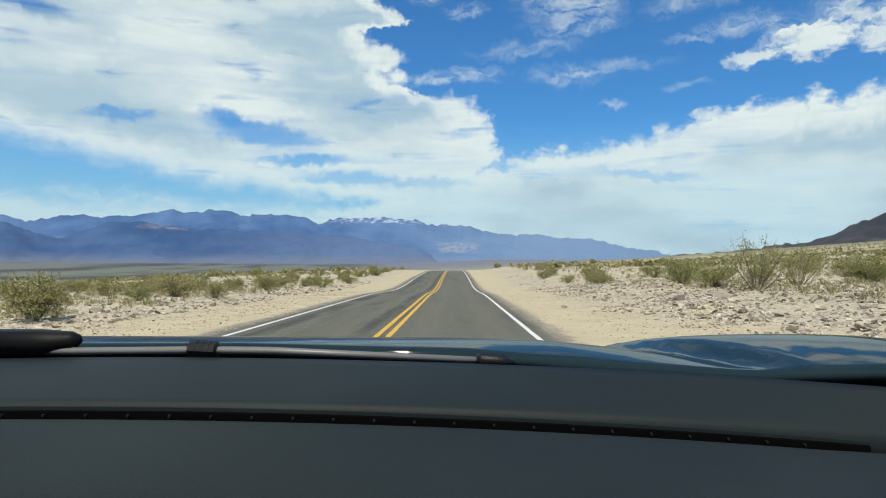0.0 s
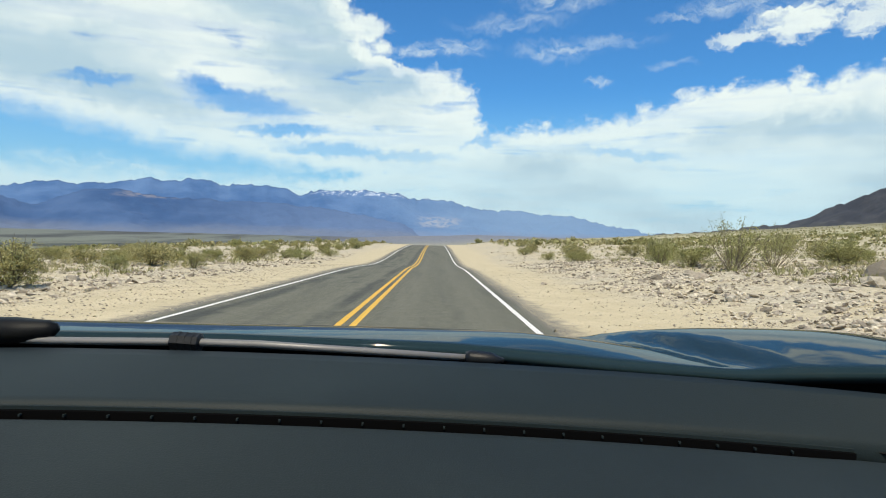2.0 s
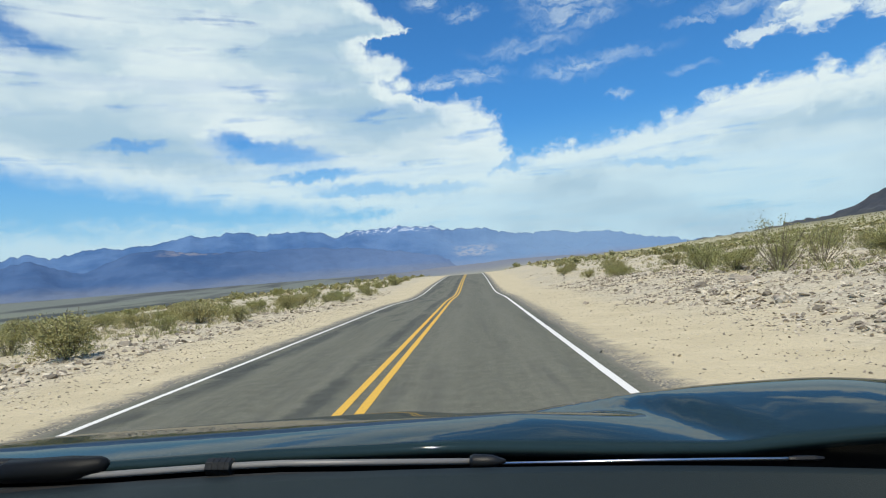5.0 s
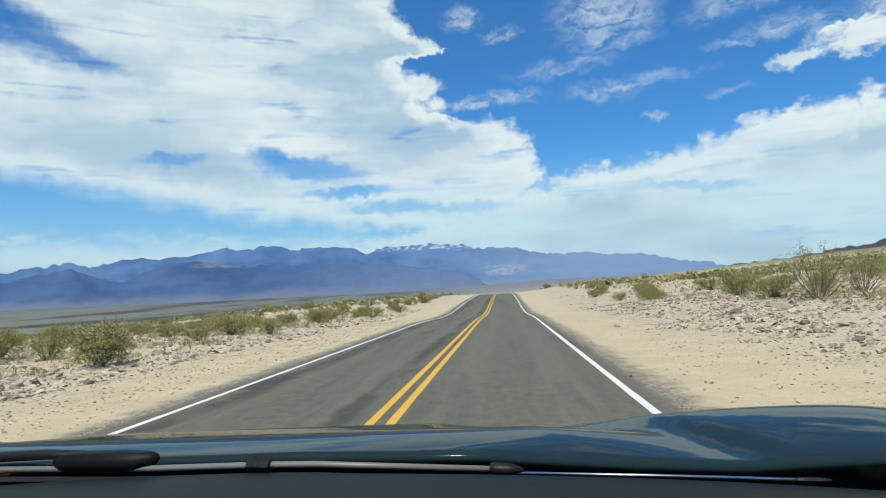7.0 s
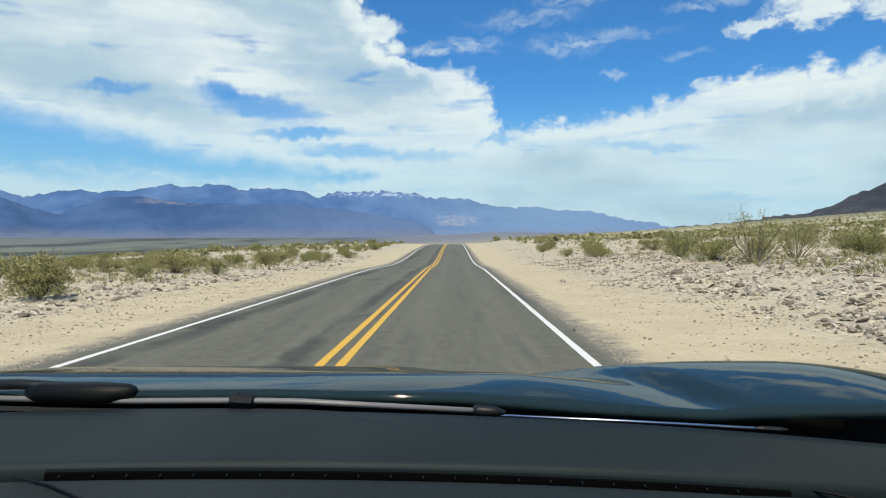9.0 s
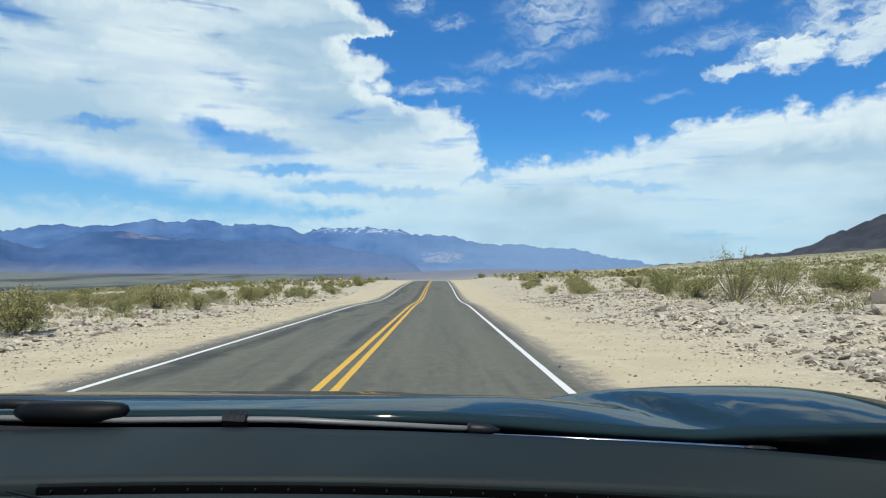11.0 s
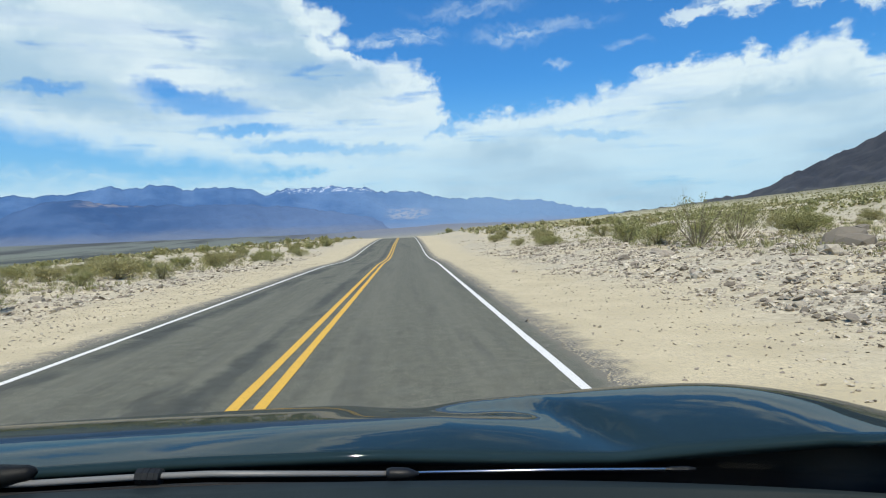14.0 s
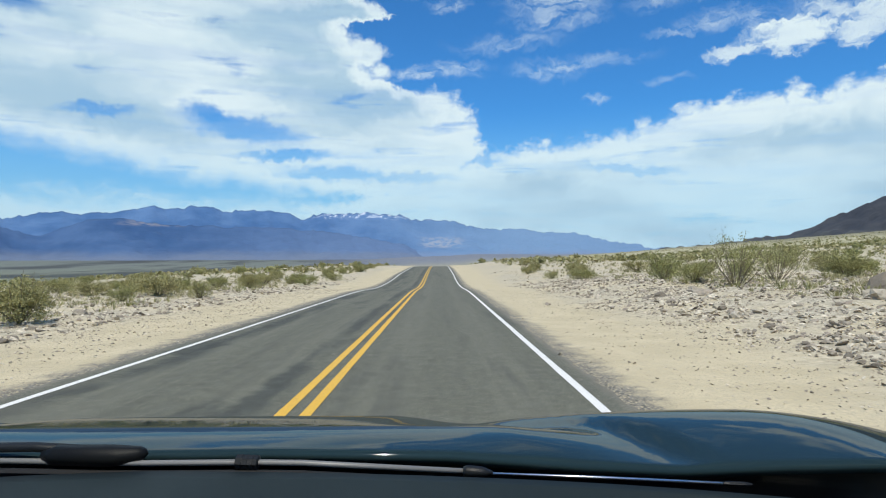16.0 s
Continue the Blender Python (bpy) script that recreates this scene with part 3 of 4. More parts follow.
tagged(road_strip("road", LEFT_EDGE - 0.36, RIGHT_EDGE + 0.36, ASPHALT, 0.0, -60, 1500, 0.12, "worn grey two-lane asphalt road", 14, 0.25), category="road")
for side, x in (("left", LEFT_EDGE), ("right", RIGHT_EDGE)):
    tagged(road_strip("edge_line", x - 0.056, x + 0.056, WHITE_PAINT, 0.005, -60, 900, 0.008, "solid white painted line along the road's edge"), category="road marking", group="edge lines")
for x in (MID - 0.13, MID + 0.13):
    tagged(road_strip("centre_line", x - 0.06, x + 0.06, YELLOW_PAINT, 0.005, -60, 900, 0.007, "solid yellow painted line along the road's middle"), category="road marking", group="centre lines")

# ---- mountains ----
def crest_at(crest, a):
    return float(np.interp(a, [c[0] for c in crest], [c[1] for c in crest]))


def range_of(name, crest, near, far, foot_z, mat, label, fine, rows=26, step=0.25, jag=0.0):
    """A mountain range: a crest by bearing and height (degrees) at far metres, falling to foot_z at near metres."""
    a0, a1 = crest[0][0], crest[-1][0]
    cols = int((a1 - a0) / step) + 1
    verts = []
    for i in range(cols):
        a = a0 + (a1 - a0) * i / (cols - 1)
        top = 1.55 + far * math.tan(radians(crest_at(crest, a)))
        bite = jag * noise.fractal((a * 1.7, 3.0, 0.5), 0.6, 2.0, 5)
        for j in range(rows):
            f = j / (rows - 1)
            d = near + (far - near) * f
            rib = 1 - abs(noise.fractal((a * fine + 0.9 * f, f * 1.1, 7), 0.75, 2.1, 5)) * 1.1
            z = foot_z + (top - foot_z) * (f ** 1.35) * (1 - (1 - rib) * 0.22 * math.sin(math.pi * f) ** 0.8) + bite * f ** 6
            z += 16 * math.sin(math.pi * f) * noise.fractal((a * 0.5, f * 7.0, 3), 0.7, 2.0, 4)
            verts.append((d * math.sin(radians(a)), d * math.cos(radians(a)), z))
        verts.append(((far + 250) * math.sin(radians(a)), (far + 250) * math.cos(radians(a)), foot_z))
    ob = piece(name, verts, grid_faces(cols, rows + 1), mat, smooth=True)
    return tagged(ob, label, "mountains", kind="structure")


FAR_CREST = [(-62, 3.0), (-45.0, 3.5), (-42.1, 2.9), (-40.3, 3.2), (-35.4, 4.0), (-33.8, 3.6), (-31.8, 4.15), (-30.0, 4.2), (-29.2, 4.1), (-27.5, 4.3), (-25.4, 4.6),
             (-24.2, 4.95), (-22.9, 4.7), (-21.8, 4.8), (-20.6, 5.05), (-19.4, 4.8), (-17.1, 4.7), (-14.7, 4.72), (-13.3, 4.5), (-11.8, 4.1), (-10.1, 4.6), (-9.2, 4.5),
             (-6.7, 4.65), (-4.9, 4.5), (-3.4, 4.4), (-2.4, 4.05), (-0.4, 3.95), (1.3, 3.8), (3.3, 3.3), (5.1, 3.15), (7.3, 3.2), (9.0, 2.9), (11.5, 2.8), (12.9, 2.4),
             (14.8, 1.9), (16.2, 1.85), (18.2, 1.4), (26, 0.6)]
FRONT_CREST = [(-62, 2.4), (-44.9, 2.6), (-39.5, 2.6), (-37.4, 3.1), (-35.3, 3.5), (-33.5, 2.8), (-31.7, 2.35), (-30.2, 3.0), (-28.7, 3.65), (-26.4, 3.95), (-24.6, 3.65),
               (-22.9, 3.4), (-19.3, 3.35), (-14.7, 3.3), (-9.9, 3.0), (-6.2, 2.4), (-2.9, 1.75), (-1.5, 1.1), (2.0, 0.6), (7.5, 0.3)]
DARK_CREST = [(15.0, 0.7), (19.0, 1.25), (23.6, 1.6), (26.3, 2.05), (29.2, 2.3), (31.3, 3.3), (33.6, 4.25), (36.1, 5.2), (38.6, 6.5), (46, 7.6), (60, 6.5)]
# the blues of both ranges are distance haze painted into the base colour
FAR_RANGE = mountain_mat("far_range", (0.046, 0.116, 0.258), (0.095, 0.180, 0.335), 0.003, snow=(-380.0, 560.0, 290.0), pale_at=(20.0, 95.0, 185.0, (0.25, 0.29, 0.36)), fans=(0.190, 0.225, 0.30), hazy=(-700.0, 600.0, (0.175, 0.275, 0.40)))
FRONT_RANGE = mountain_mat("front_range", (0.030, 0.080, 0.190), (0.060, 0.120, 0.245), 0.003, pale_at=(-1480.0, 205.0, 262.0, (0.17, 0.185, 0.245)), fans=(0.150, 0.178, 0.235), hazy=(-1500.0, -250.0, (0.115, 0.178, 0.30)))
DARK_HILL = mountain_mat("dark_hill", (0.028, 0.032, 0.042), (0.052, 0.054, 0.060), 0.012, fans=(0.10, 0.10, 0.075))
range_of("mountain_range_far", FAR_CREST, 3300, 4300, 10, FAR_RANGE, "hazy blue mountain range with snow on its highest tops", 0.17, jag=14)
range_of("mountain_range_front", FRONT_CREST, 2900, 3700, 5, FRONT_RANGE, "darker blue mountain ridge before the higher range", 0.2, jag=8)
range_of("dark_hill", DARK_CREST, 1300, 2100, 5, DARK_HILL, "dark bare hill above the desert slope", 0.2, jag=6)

# ---- the car round the camera ----
car = tagged(new("car"), "dark blue car standing on the asphalt lane", "car")
car.location.z = -0.04
CX = -0.40  # the car's middle


HOOD_Y = np.linspace(0.69, 2.1, 260)


def falling(start, first, bends):
    """Heights along the hood: start height, first slope, then bends (added slope, from, to)."""
    slope = first + sum(a * smooth(HOOD_Y, p, q) for a, p, q in bends)
    return start - np.concatenate([[0], np.cumsum((slope[1:] + slope[:-1]) / 2 * np.diff(HOOD_Y))])


DOME = falling(1.3880, 0.05, ((0.085, 0.72, 0.88), (0.10, 0.92, 1.06), (0.35, 1.05, 1.4), (-0.33, 1.4, 1.6)))
SHOULDER = falling(1.369, -0.015, ((0.30, 0.83, 1.05), (0.50, 1.0, 1.3), (-0.50, 1.35, 1.6)))


def hood_z(x, y):
    u = abs(x - CX) - 0.10 * float(smooth(CX - x, 0.0, 0.4))
    side = float(smooth(u, 0.42, 0.62))
    z = (1 - side) * float(np.interp(y, HOOD_Y, DOME)) + side * float(np.interp(y, HOOD_Y, SHOULDER))
    valley = 0.41 + 0.39 * (1.15 - y)
    off = u - valley
    z -= 0.004 * math.exp(-((off / (0.19 if off < 0 else 0.07)) ** 2))
    crease = max(0.0, 1 + off / 0.16) if off < 0 else 1 - float(smooth(off, 0.0, 0.05))
    z -= 0.012 * crease * (1 - float(smooth(y, 0.98, 1.2)))
    inner = float(smooth(u, 0.20, 0.36)) * (1 - float(smooth(u, valley - 0.05, valley + 0.03)))
    z -= 0.016 * inner * float(smooth(y, 0.84, 1.04)) * (1 - float(smooth(y, 1.06, 1.3)))
    z += 0.005 * math.exp(-(((u - 0.70) / 0.18) ** 2)) - 0.60 * max(0.0, u - 0.74) ** 2
    return z


# height of the hood's rear edge across the car
REAR_X, REAR_Z = (-1.1, -0.75, -0.575, -0.3, -0.1, 0.05, 0.16, 0.28, 0.4, 0.7), (1.355, 1.378, 1.384, 1.385, 1.380, 1.368, 1.362, 1.3655, 1.367, 1.33)


def hood_rear(u):
    return 0.70 + 0.13 * float(smooth(abs(u), 0.70, 1.0))


def hood_top(x, y):
    """The hood with its rear part, which settles to the height of the rear edge."""
    rear = hood_rear((x - CX) / 1.14)
    edge = float(np.interp(x, REAR_X, REAR_Z))
    back = max(0.0, min(1.0, 1 - (y - rear) / 0.15)) ** 2
    return hood_z(x, y) + back * (edge - hood_z(x, rear))


def hood_point(u, v):
    x = CX + 1.14 * u
    rear = hood_rear(u)
    front = 2.02 - 0.16 * u * u
    y = rear + (front - rear) * v
    z = hood_top(x, y) - 0.005 * max(0.0, 1 - (y - rear) / 0.008) ** 2  # a rolled lip
    z -= 0.05 * max(0.0, (abs(u) - 0.96) / 0.04) ** 2
    return x, y, z


us = [i / 60 for i in range(-60, 61)]
vs = [0, 0.002, 0.004, 0.007, 0.012, 0.02, 0.03] + [0.03 + 0.97 * i / 72 for i in range(1, 73)]
piece("hood", *slab(hood_point, us, vs, 0.008), PAINT, car, "glossy dark blue hood with a low dome and raised shoulders", True)


def base_y(x):
    return 0.652 - 0.075 * (x + 0.43) - 0.12 * max(0.0, x) ** 2 if x > -0.43 else 0.652 - 0.06 * (x + 0.43) ** 2


def front_z(x):
    return 1.379 - 0.02 * (x + 0.1) - 0.06 * (x + 0.1) ** 2


def cowl_point(u, v):
    x = CX + 1.08 * u
    y = base_y(x) + 0.004 + (hood_rear(u) + 0.10 - base_y(x)) * v
    z = front_z(x) - 0.012 - 0.030 * math.sin(math.pi * min(1, v * 1.2)) - 0.085 * v
    under = float(smooth(v, 0.72, 0.96))  # its far edge tucks into the hood
    return x, y, z + under * (hood_top(x, max(y, hood_rear(u))) - 0.016 - z)


piece("cowl", *slab(cowl_point, us, [i / 20 for i in range(21)], 0.02), COWL, car, "black plastic cowl under the wipers", True)


def slot_y(x):
    return 0.53 + 0.0645 * (x + 0.12) - 0.25 * max(0.0, x - 0.2) ** 2 - 0.1 * max(0.0, -x - 0.45) ** 2


def slot_z(x):
    return 1.3608 - 0.05 * (x + 0.11) - 0.08 * (x + 0.11) ** 2


def dash_front(u, v):
    x = CX + 0.92 * u
    y0 = slot_y(x) + 0.005
    y = y0 + (base_y(x) - 0.004 - y0) * v
    z = slot_z(x) + (front_z(x) - slot_z(x)) * v ** 0.8 - 0.004 * max(0.0, 1 - v / 0.04) ** 2 
    return x, y, z


dash = piece("dashboard", *slab(dash_front, us, [0, 0.02, 0.05, 0.08, 0.11, 0.14, 0.17, 0.2, 0.24, 0.3, 0.4, 0.55, 0.7, 0.85, 1.0], 0.03), DASH, car, "dark grey grained dashboard top", True)


def dash_near(u, v):
    x = CX + 0.92 * u
    y = slot_y(x) - 0.0005 + 0.0043 * float(smooth(x, 0.12, 0.175)) - 0.56 * v
    z = slot_z(x) - 0.0054 - 0.05 * v - 0.45 * max(0.0, v - 0.2) ** 2 - 0.005 * max(0.0, 1 - v / 0.03) ** 2
    return x, y, z


piece("lower_panel", *slab(dash_near, us, [0, 0.006, 0.014, 0.022, 0.03] + [0.03 + 0.97 * i / 24 for i in range(1, 25)], 0.02), DASH_NEAR, dash, "slate-grey near panel of the dashboard", True)


def dash_gap(u, v):
    x = CX + 0.92 * u
    return x, slot_y(x) - 0.02 + 0.04 * v, slot_z(x) - 0.014


piece("seam", *slab(dash_gap, us, [0, 0.5, 1], 0.01), BLACK, dash, "black gap between the panels")
X0, X1 = -0.425, 0.168


def slot_point(u, v):
    x = X0 + (X1 - X0) * u
    return x, slot_y(x) + 0.0008 + 0.006 * v, slot_z(x) - 0.0047


# a solid strip, the slot's inner darkness is put into its colour
slot = piece("defroster_slot", *slab(slot_point, [i / 20 for i in range(21)], [0, 1], 0.007), SLOT_SHADE, dash, "narrow black defroster slot")


def slot_wall(u, v):
    x = X0 + (X1 - X0) * u
    return x, slot_y(x) + 0.003 + 0.002 * v, slot_z(x) - 0.0022


piece("slot_wall", *slab(slot_wall, [i / 20 for i in range(21)], [0, 1], 0.0023), DASH, slot, "dark grey back wall of the slot")
rib = None
for i in range(22):
    x = X0 + 0.012 + i * 0.0255
    if rib is None:
        rib = part("vent_rib", box((-0.0006, -0.002, -0.002), (0.0006, 0.003, -0.0004), 0.0002), DASH, slot)
    else:
        other = new("vent_rib", rib.data)
        other.parent = slot
        rib = other
    rib.location = (x, slot_y(x) + 0.0002, slot_z(x) - 0.0057)
# raised black beads on the panel, the grooves' shade put into their colour
for pts in (((-0.44, 0.500), (-0.405, 0.487), (-0.375, 0.470), (-0.357, 0.462)), ((0.185, 0.556), (0.20, 0.552), (0.215, 0.546), (0.24, 0.538))):
    v, f = tube([(x, y, slot_z(x) - 0.0035 - 0.05 * max(0.0, (slot_y(x) - 0.009 - y) / 0.56)) for x, y in pts], [0.0006, 0.0014, 0.0012, 0.0005], 6)
    piece("groove", v, f, COWL, dash, "short dark moulded groove")

# wipers
HEAD, TIP = Vector((-0.433, 0.668, 1.391)), Vector((-0.085, 0.640, 1.379))
way = (TIP - HEAD).normalized()
CLIP = Vector((-0.319, 0.660, 1.384))
LOW_HEAD = HEAD + Vector((0, 0, -0.0095))
L_END = LOW_HEAD + Vector((-0.36, 0.026, 0.001))
MIDDLE = HEAD.lerp(TIP, 0.5) + Vector((0, 0.002, -0.001))
blade = piece("wiper_blade", *tube([L_END, LOW_HEAD.lerp(L_END, 0.3), LOW_HEAD, CLIP, MIDDLE, TIP], [0.0032, 0.0041, 0.0041, 0.0041, 0.0041, 0.0034], 8, 0.8), STEEL, car, "pale grey wiper blade along the windscreen's foot", True)
v, f = tube([p + Vector((0, -0.006, -0.010)) for p in (L_END, LOW_HEAD, CLIP, MIDDLE, TIP + way * 0.004)], [0.004] * 5, 6, 1.0)
piece("rubber_lip", v, f, RUBBER, blade, "black rubber lip")
v, f = tube([CLIP - way * 0.0125, CLIP - way * 0.0115, CLIP + way * 0.0115, CLIP + way * 0.0125], [0.006, 0.0088, 0.0088, 0.006], 8, 0.9)
piece("clip", v, f, BLACK, blade, "ribbed black clip")
for k in (-0.006, 0.0, 0.006):
    v, f = tube([CLIP + way * (k - 0.0012), CLIP + way * (k + 0.0012)], [0.0093, 0.0093], 8, 0.9)
    piece("clip_rib", v, f, BLACK, blade)
v, f = tube([TIP - way * 0.004, TIP, TIP + way * 0.016, TIP + way * 0.027], [0.006, 0.008, 0.007, 0.002], 8, 0.8)
piece("end_cap", v, f, BLACK, blade, "black tapered end cap", True)
PIVOT = Vector((-1.05, 0.735, 1.362))
UP = Vector((0, 0.006, 0.006))
ARM_END = HEAD + Vector((0, 0, -0.006))
arm = piece("wiper_arm", *tube([PIVOT, PIVOT.lerp(ARM_END, 0.45) + UP * 2, ARM_END - way * 0.13 + UP, ARM_END - way * 0.03 + UP], [0.013, 0.009, 0.008, 0.007], 8, 0.7), BLACK, car, "black wiper arm", True)
v, f = tube([ARM_END - way * 0.115, ARM_END - way * 0.10, ARM_END - way * 0.035 + UP * 0.3, ARM_END - way * 0.006 + UP * 0.8, ARM_END + UP * 1.2], [0.006, 0.0125, 0.0135, 0.009, 0.0035], 7, 0.9)
piece("arm_joint", v, f, COWL, arm, "bulky black joint between arm and blade", True)
TIP2, ROOT2 = Vector((0.212, 0.680, 1.350)), Vector((-0.075, 0.680, 1.3645))
blade_b = piece("wiper_blade", *tube([ROOT2, ROOT2.lerp(TIP2, 0.5) + Vector((0, 0.002, 0)), TIP2], [0.0016, 0.002, 0.002], 6, 0.8), BRIGHT, car, "thin bright second wiper blade", True)
w2 = (TIP2 - ROOT2).normalized()
v, f = tube([TIP2 - w2 * 0.012, TIP2 - w2 * 0.006, TIP2 + w2 * 0.012, TIP2 + w2 * 0.02], [0.002, 0.0032, 0.0032, 0.0015], 6, 0.8)
piece("end_cap", v, f, BLACK, blade_b, "small black end cap")

# windscreen, roof and the plain shell that closes the car
def screen_point(u, v):
    x = CX + (0.92 - 0.18 * v) * u
    y = base_y(x) + 0.006 - 0.66 * v + 0.05 * math.sin(math.pi * v)
    return x, y - 0.08 * v * u * u, front_z(x) + 0.006 + (2.045 - front_z(x)) * v


screen_v = [screen_point(u, i / 16) for u in us for i in range(17)]
screen = piece("windscreen", screen_v, grid_faces(len(us), 17), GLASS, car, "clear windscreen glass", True)
screen.visible_shadow = False


def roof_point(u, v):
    x = CX + 0.74 * u
    return x, 0.03 - 0.09 * u * u - 2.5 * v, 2.055 + 0.05 * (1 - u * u) + 0.03 * math.sin(math.pi * v)


piece("roof", *slab(roof_point, us, [i / 12 for i in range(13)], 0.04), PAINT, car, "dark blue roof", True)
for s in (-1, 1):
    v, f = tube([(CX + s * 1.0, 0.60, 1.29), (CX + s * 0.92, 0.32, 1.70), (CX + s * 0.75, -0.03, 2.07)], [0.045, 0.04, 0.04], 8)
    piece("pillar", v, f, PAINT, car, "", True)
    v, f = tube([(CX + s * 0.93, -2.3, 1.25), (CX + s * 0.85, -2.25, 1.7), (CX + s * 0.74, -2.3, 2.06)], [0.07, 0.06, 0.05], 8)
    piece("pillar", v, f, PAINT, car, "", True)

    def side_point(u, v, s=s):
        y = -2.5 + 4.34 * u
        top = 1.29 if y < 0.75 else hood_z(CX + 1.06, min(y, 1.9)) - 0.05
        arch = 0.0
        for wy in (1.25, -1.55):
            arch = max(arch, 0.40 * math.sqrt(max(0.0, 1 - ((y - wy) / 0.42) ** 2)))
        z = top + (0.34 + arch - top) * v
        x = CX + s * (1.10 + 0.035 * math.sin(math.pi * min(1, v * 1.1)) - 0.10 * max(0.0, (y - 1.5) / 0.35) ** 2)
        return x, y, z

    sv = [side_point(i / 60, j / 10) for i in range(61) for j in range(11)]
    side = piece("body_side", sv, grid_faces(61, 11, 0, s < 0), PAINT, car, "", True)
    th = side.modifiers.new("thickness", "SOLIDIFY")
    th.thickness, th.offset = 0.04, -1
part("front_panel", box((CX - 0.86, 1.83, 0.34), (CX + 0.86, 1.98, 0.98), 0.05), PAINT, car)
part("rear_panel", box((CX - 0.93, -2.62, 0.34), (CX + 0.93, -2.50, 1.28), 0.04), PAINT, car)
part("floor_pan", box((CX - 0.90, -2.5, 0.30), (CX + 0.90, 1.93, 0.38), 0.01), BLACK, car)
for s in (-1, 1):
    for wy in (1.25, -1.55):
        bm = bmesh.new()
        bmesh.ops.create_cone(bm, cap_ends=True, segments=40, radius1=0.36, radius2=0.36, depth=0.22)
        bmesh.ops.bevel(bm, geom=[e for e in bm.edges if len(e.link_faces) == 2 and abs(e.verts[0].co.z - e.verts[1].co.z) < 1e-5], offset=0.04, segments=3, affect="EDGES", profile=0.6)
        bm.transform(pose(CX + s * 0.92, wy, 0.402, 0, 90, 0))
        wheel = part("wheel", bm, RUBBER, car, "", True)
        bm = bmesh.new()
        bmesh.ops.create_cone(bm, cap_ends=True, segments=30, radius1=0.23, radius2=0.21, depth=0.02)
        bm.transform(pose(CX + s * 1.035, wy, 0.402, 0, 90 * s, 0))
        part("rim", bm, RIM, wheel)

# ---- stones ----
def stone_shape(seed, subdiv=1, flat=0.6):
    rnd = random.Random(seed)
    bm = bmesh.new()
    bmesh.ops.create_icosphere(bm, subdivisions=subdiv, radius=0.5)
    sx, sy = rnd.uniform(0.8, 1.3), rnd.uniform(0.7, 1.1)
    for v in bm.verts:
        k = 1 + 0.7 * noise.noise(v.co * 2.1 + Vector((seed * 3.7, 0, 0))) + 0.35 * noise.noise(v.co * 5.0 + Vector((0, seed, 0)))
        v.co = Vector((v.co.x * k * sx, v.co.y * k * sy, v.co.z * k * flat))
    return bm


stone_meshes = []
for seed in range(8):
    bm = stone_shape(seed, 2, 0.55 + 0.05 * (seed % 3))
    me = bpy.data.meshes.new("stone")
    bm.to_mesh(me)
    bm.free()
    me.materials.append(ROCK)
    stone_meshes.append(me)


def lay_stone(x, y, size, seed):
    rnd = random.Random(seed)
    ob = new("stone", stone_meshes[seed % 8])
    ob.matrix_world = pose(x, y, rough_z(x, y) + size * 0.08, rnd.uniform(-14, 14), rnd.uniform(-14, 14), rnd.uniform(0, 360)) @ Matrix.Diagonal((size, size, size, 1))
    return tagged(ob, "weathered grey-brown desert stone on the gravel", "rock", "roadside stones")


rnd = random.Random(11)
for i in range(220):
    if i < 165:
        r = rnd.uniform(0, 1)
        y = 6 + 34 * r ** 1.3
        x = rnd.uniform(6.5, 9.5 + 0.55 * y)
        size = rnd.choice((0.16, 0.2, 0.24, 0.3, 0.38, 0.5)) * rnd.uniform(0.7, 1.2)
    else:
        y = 8 + 40 * rnd.random()
        x = -rnd.uniform(9.5, 12 + 0.5 * y)
        size = rnd.uniform(0.12, 0.3)
    lay_stone(x, y, size, i)


for x, y, size in ((11.5, 17, 0.75), (13.6, 19.5, 1.35), (9.8, 24, 0.6), (17.5, 25, 0.8), (12.2, 30, 0.7), (20.5, 28, 0.85), (-11.8, 21, 0.6)):
    tagged(lay_stone(x, y, size, int(100 * size + y)), "large pale boulder among smaller stones")
tagged(lay_stone(4.1, 25.0, 0.26, 3), "single dark stone on the sandy shoulder")


def loose_stones(name, label, count, seed, sample, group=""):
    rnd = random.Random(seed)
    base = []
    for s in range(10):
        bm = stone_shape(40 + s, 1, 0.30 + 0.07 * (s % 5))
        bm.verts.ensure_lookup_table()
        base.append((np.array([v.co[:] for v in bm.verts]), [[v.index for v in f.verts] for f in bm.faces]))
        bm.free()
    verts, faces, n = [], [], 0
    for i in range(count):
        x, y, size = sample(rnd)
        vb, fb = base[rnd.randrange(10)]
        a = rnd.uniform(0, 6.283)
        c, s = math.cos(a) * size, math.sin(a) * size
        z = rough_z(x, y) + size * 0.1
        tx, ty = rnd.uniform(-0.5, 0.5), rnd.uniform(-0.5, 0.5)
        rot = np.column_stack((vb[:, 0] * c - vb[:, 1] * s + x, vb[:, 0] * s + vb[:, 1] * c + y, vb[:, 2] * size + z + tx * size * vb[:, 0] + ty * size * vb[:, 1]))
        verts.extend(map(tuple, rot))
        faces.extend([[k + n for k in f] for f in fb])
        n += len(vb)
    ob = piece(name, verts, faces, ROCK)
    return tagged(ob, label, "stones", kind="stuff")


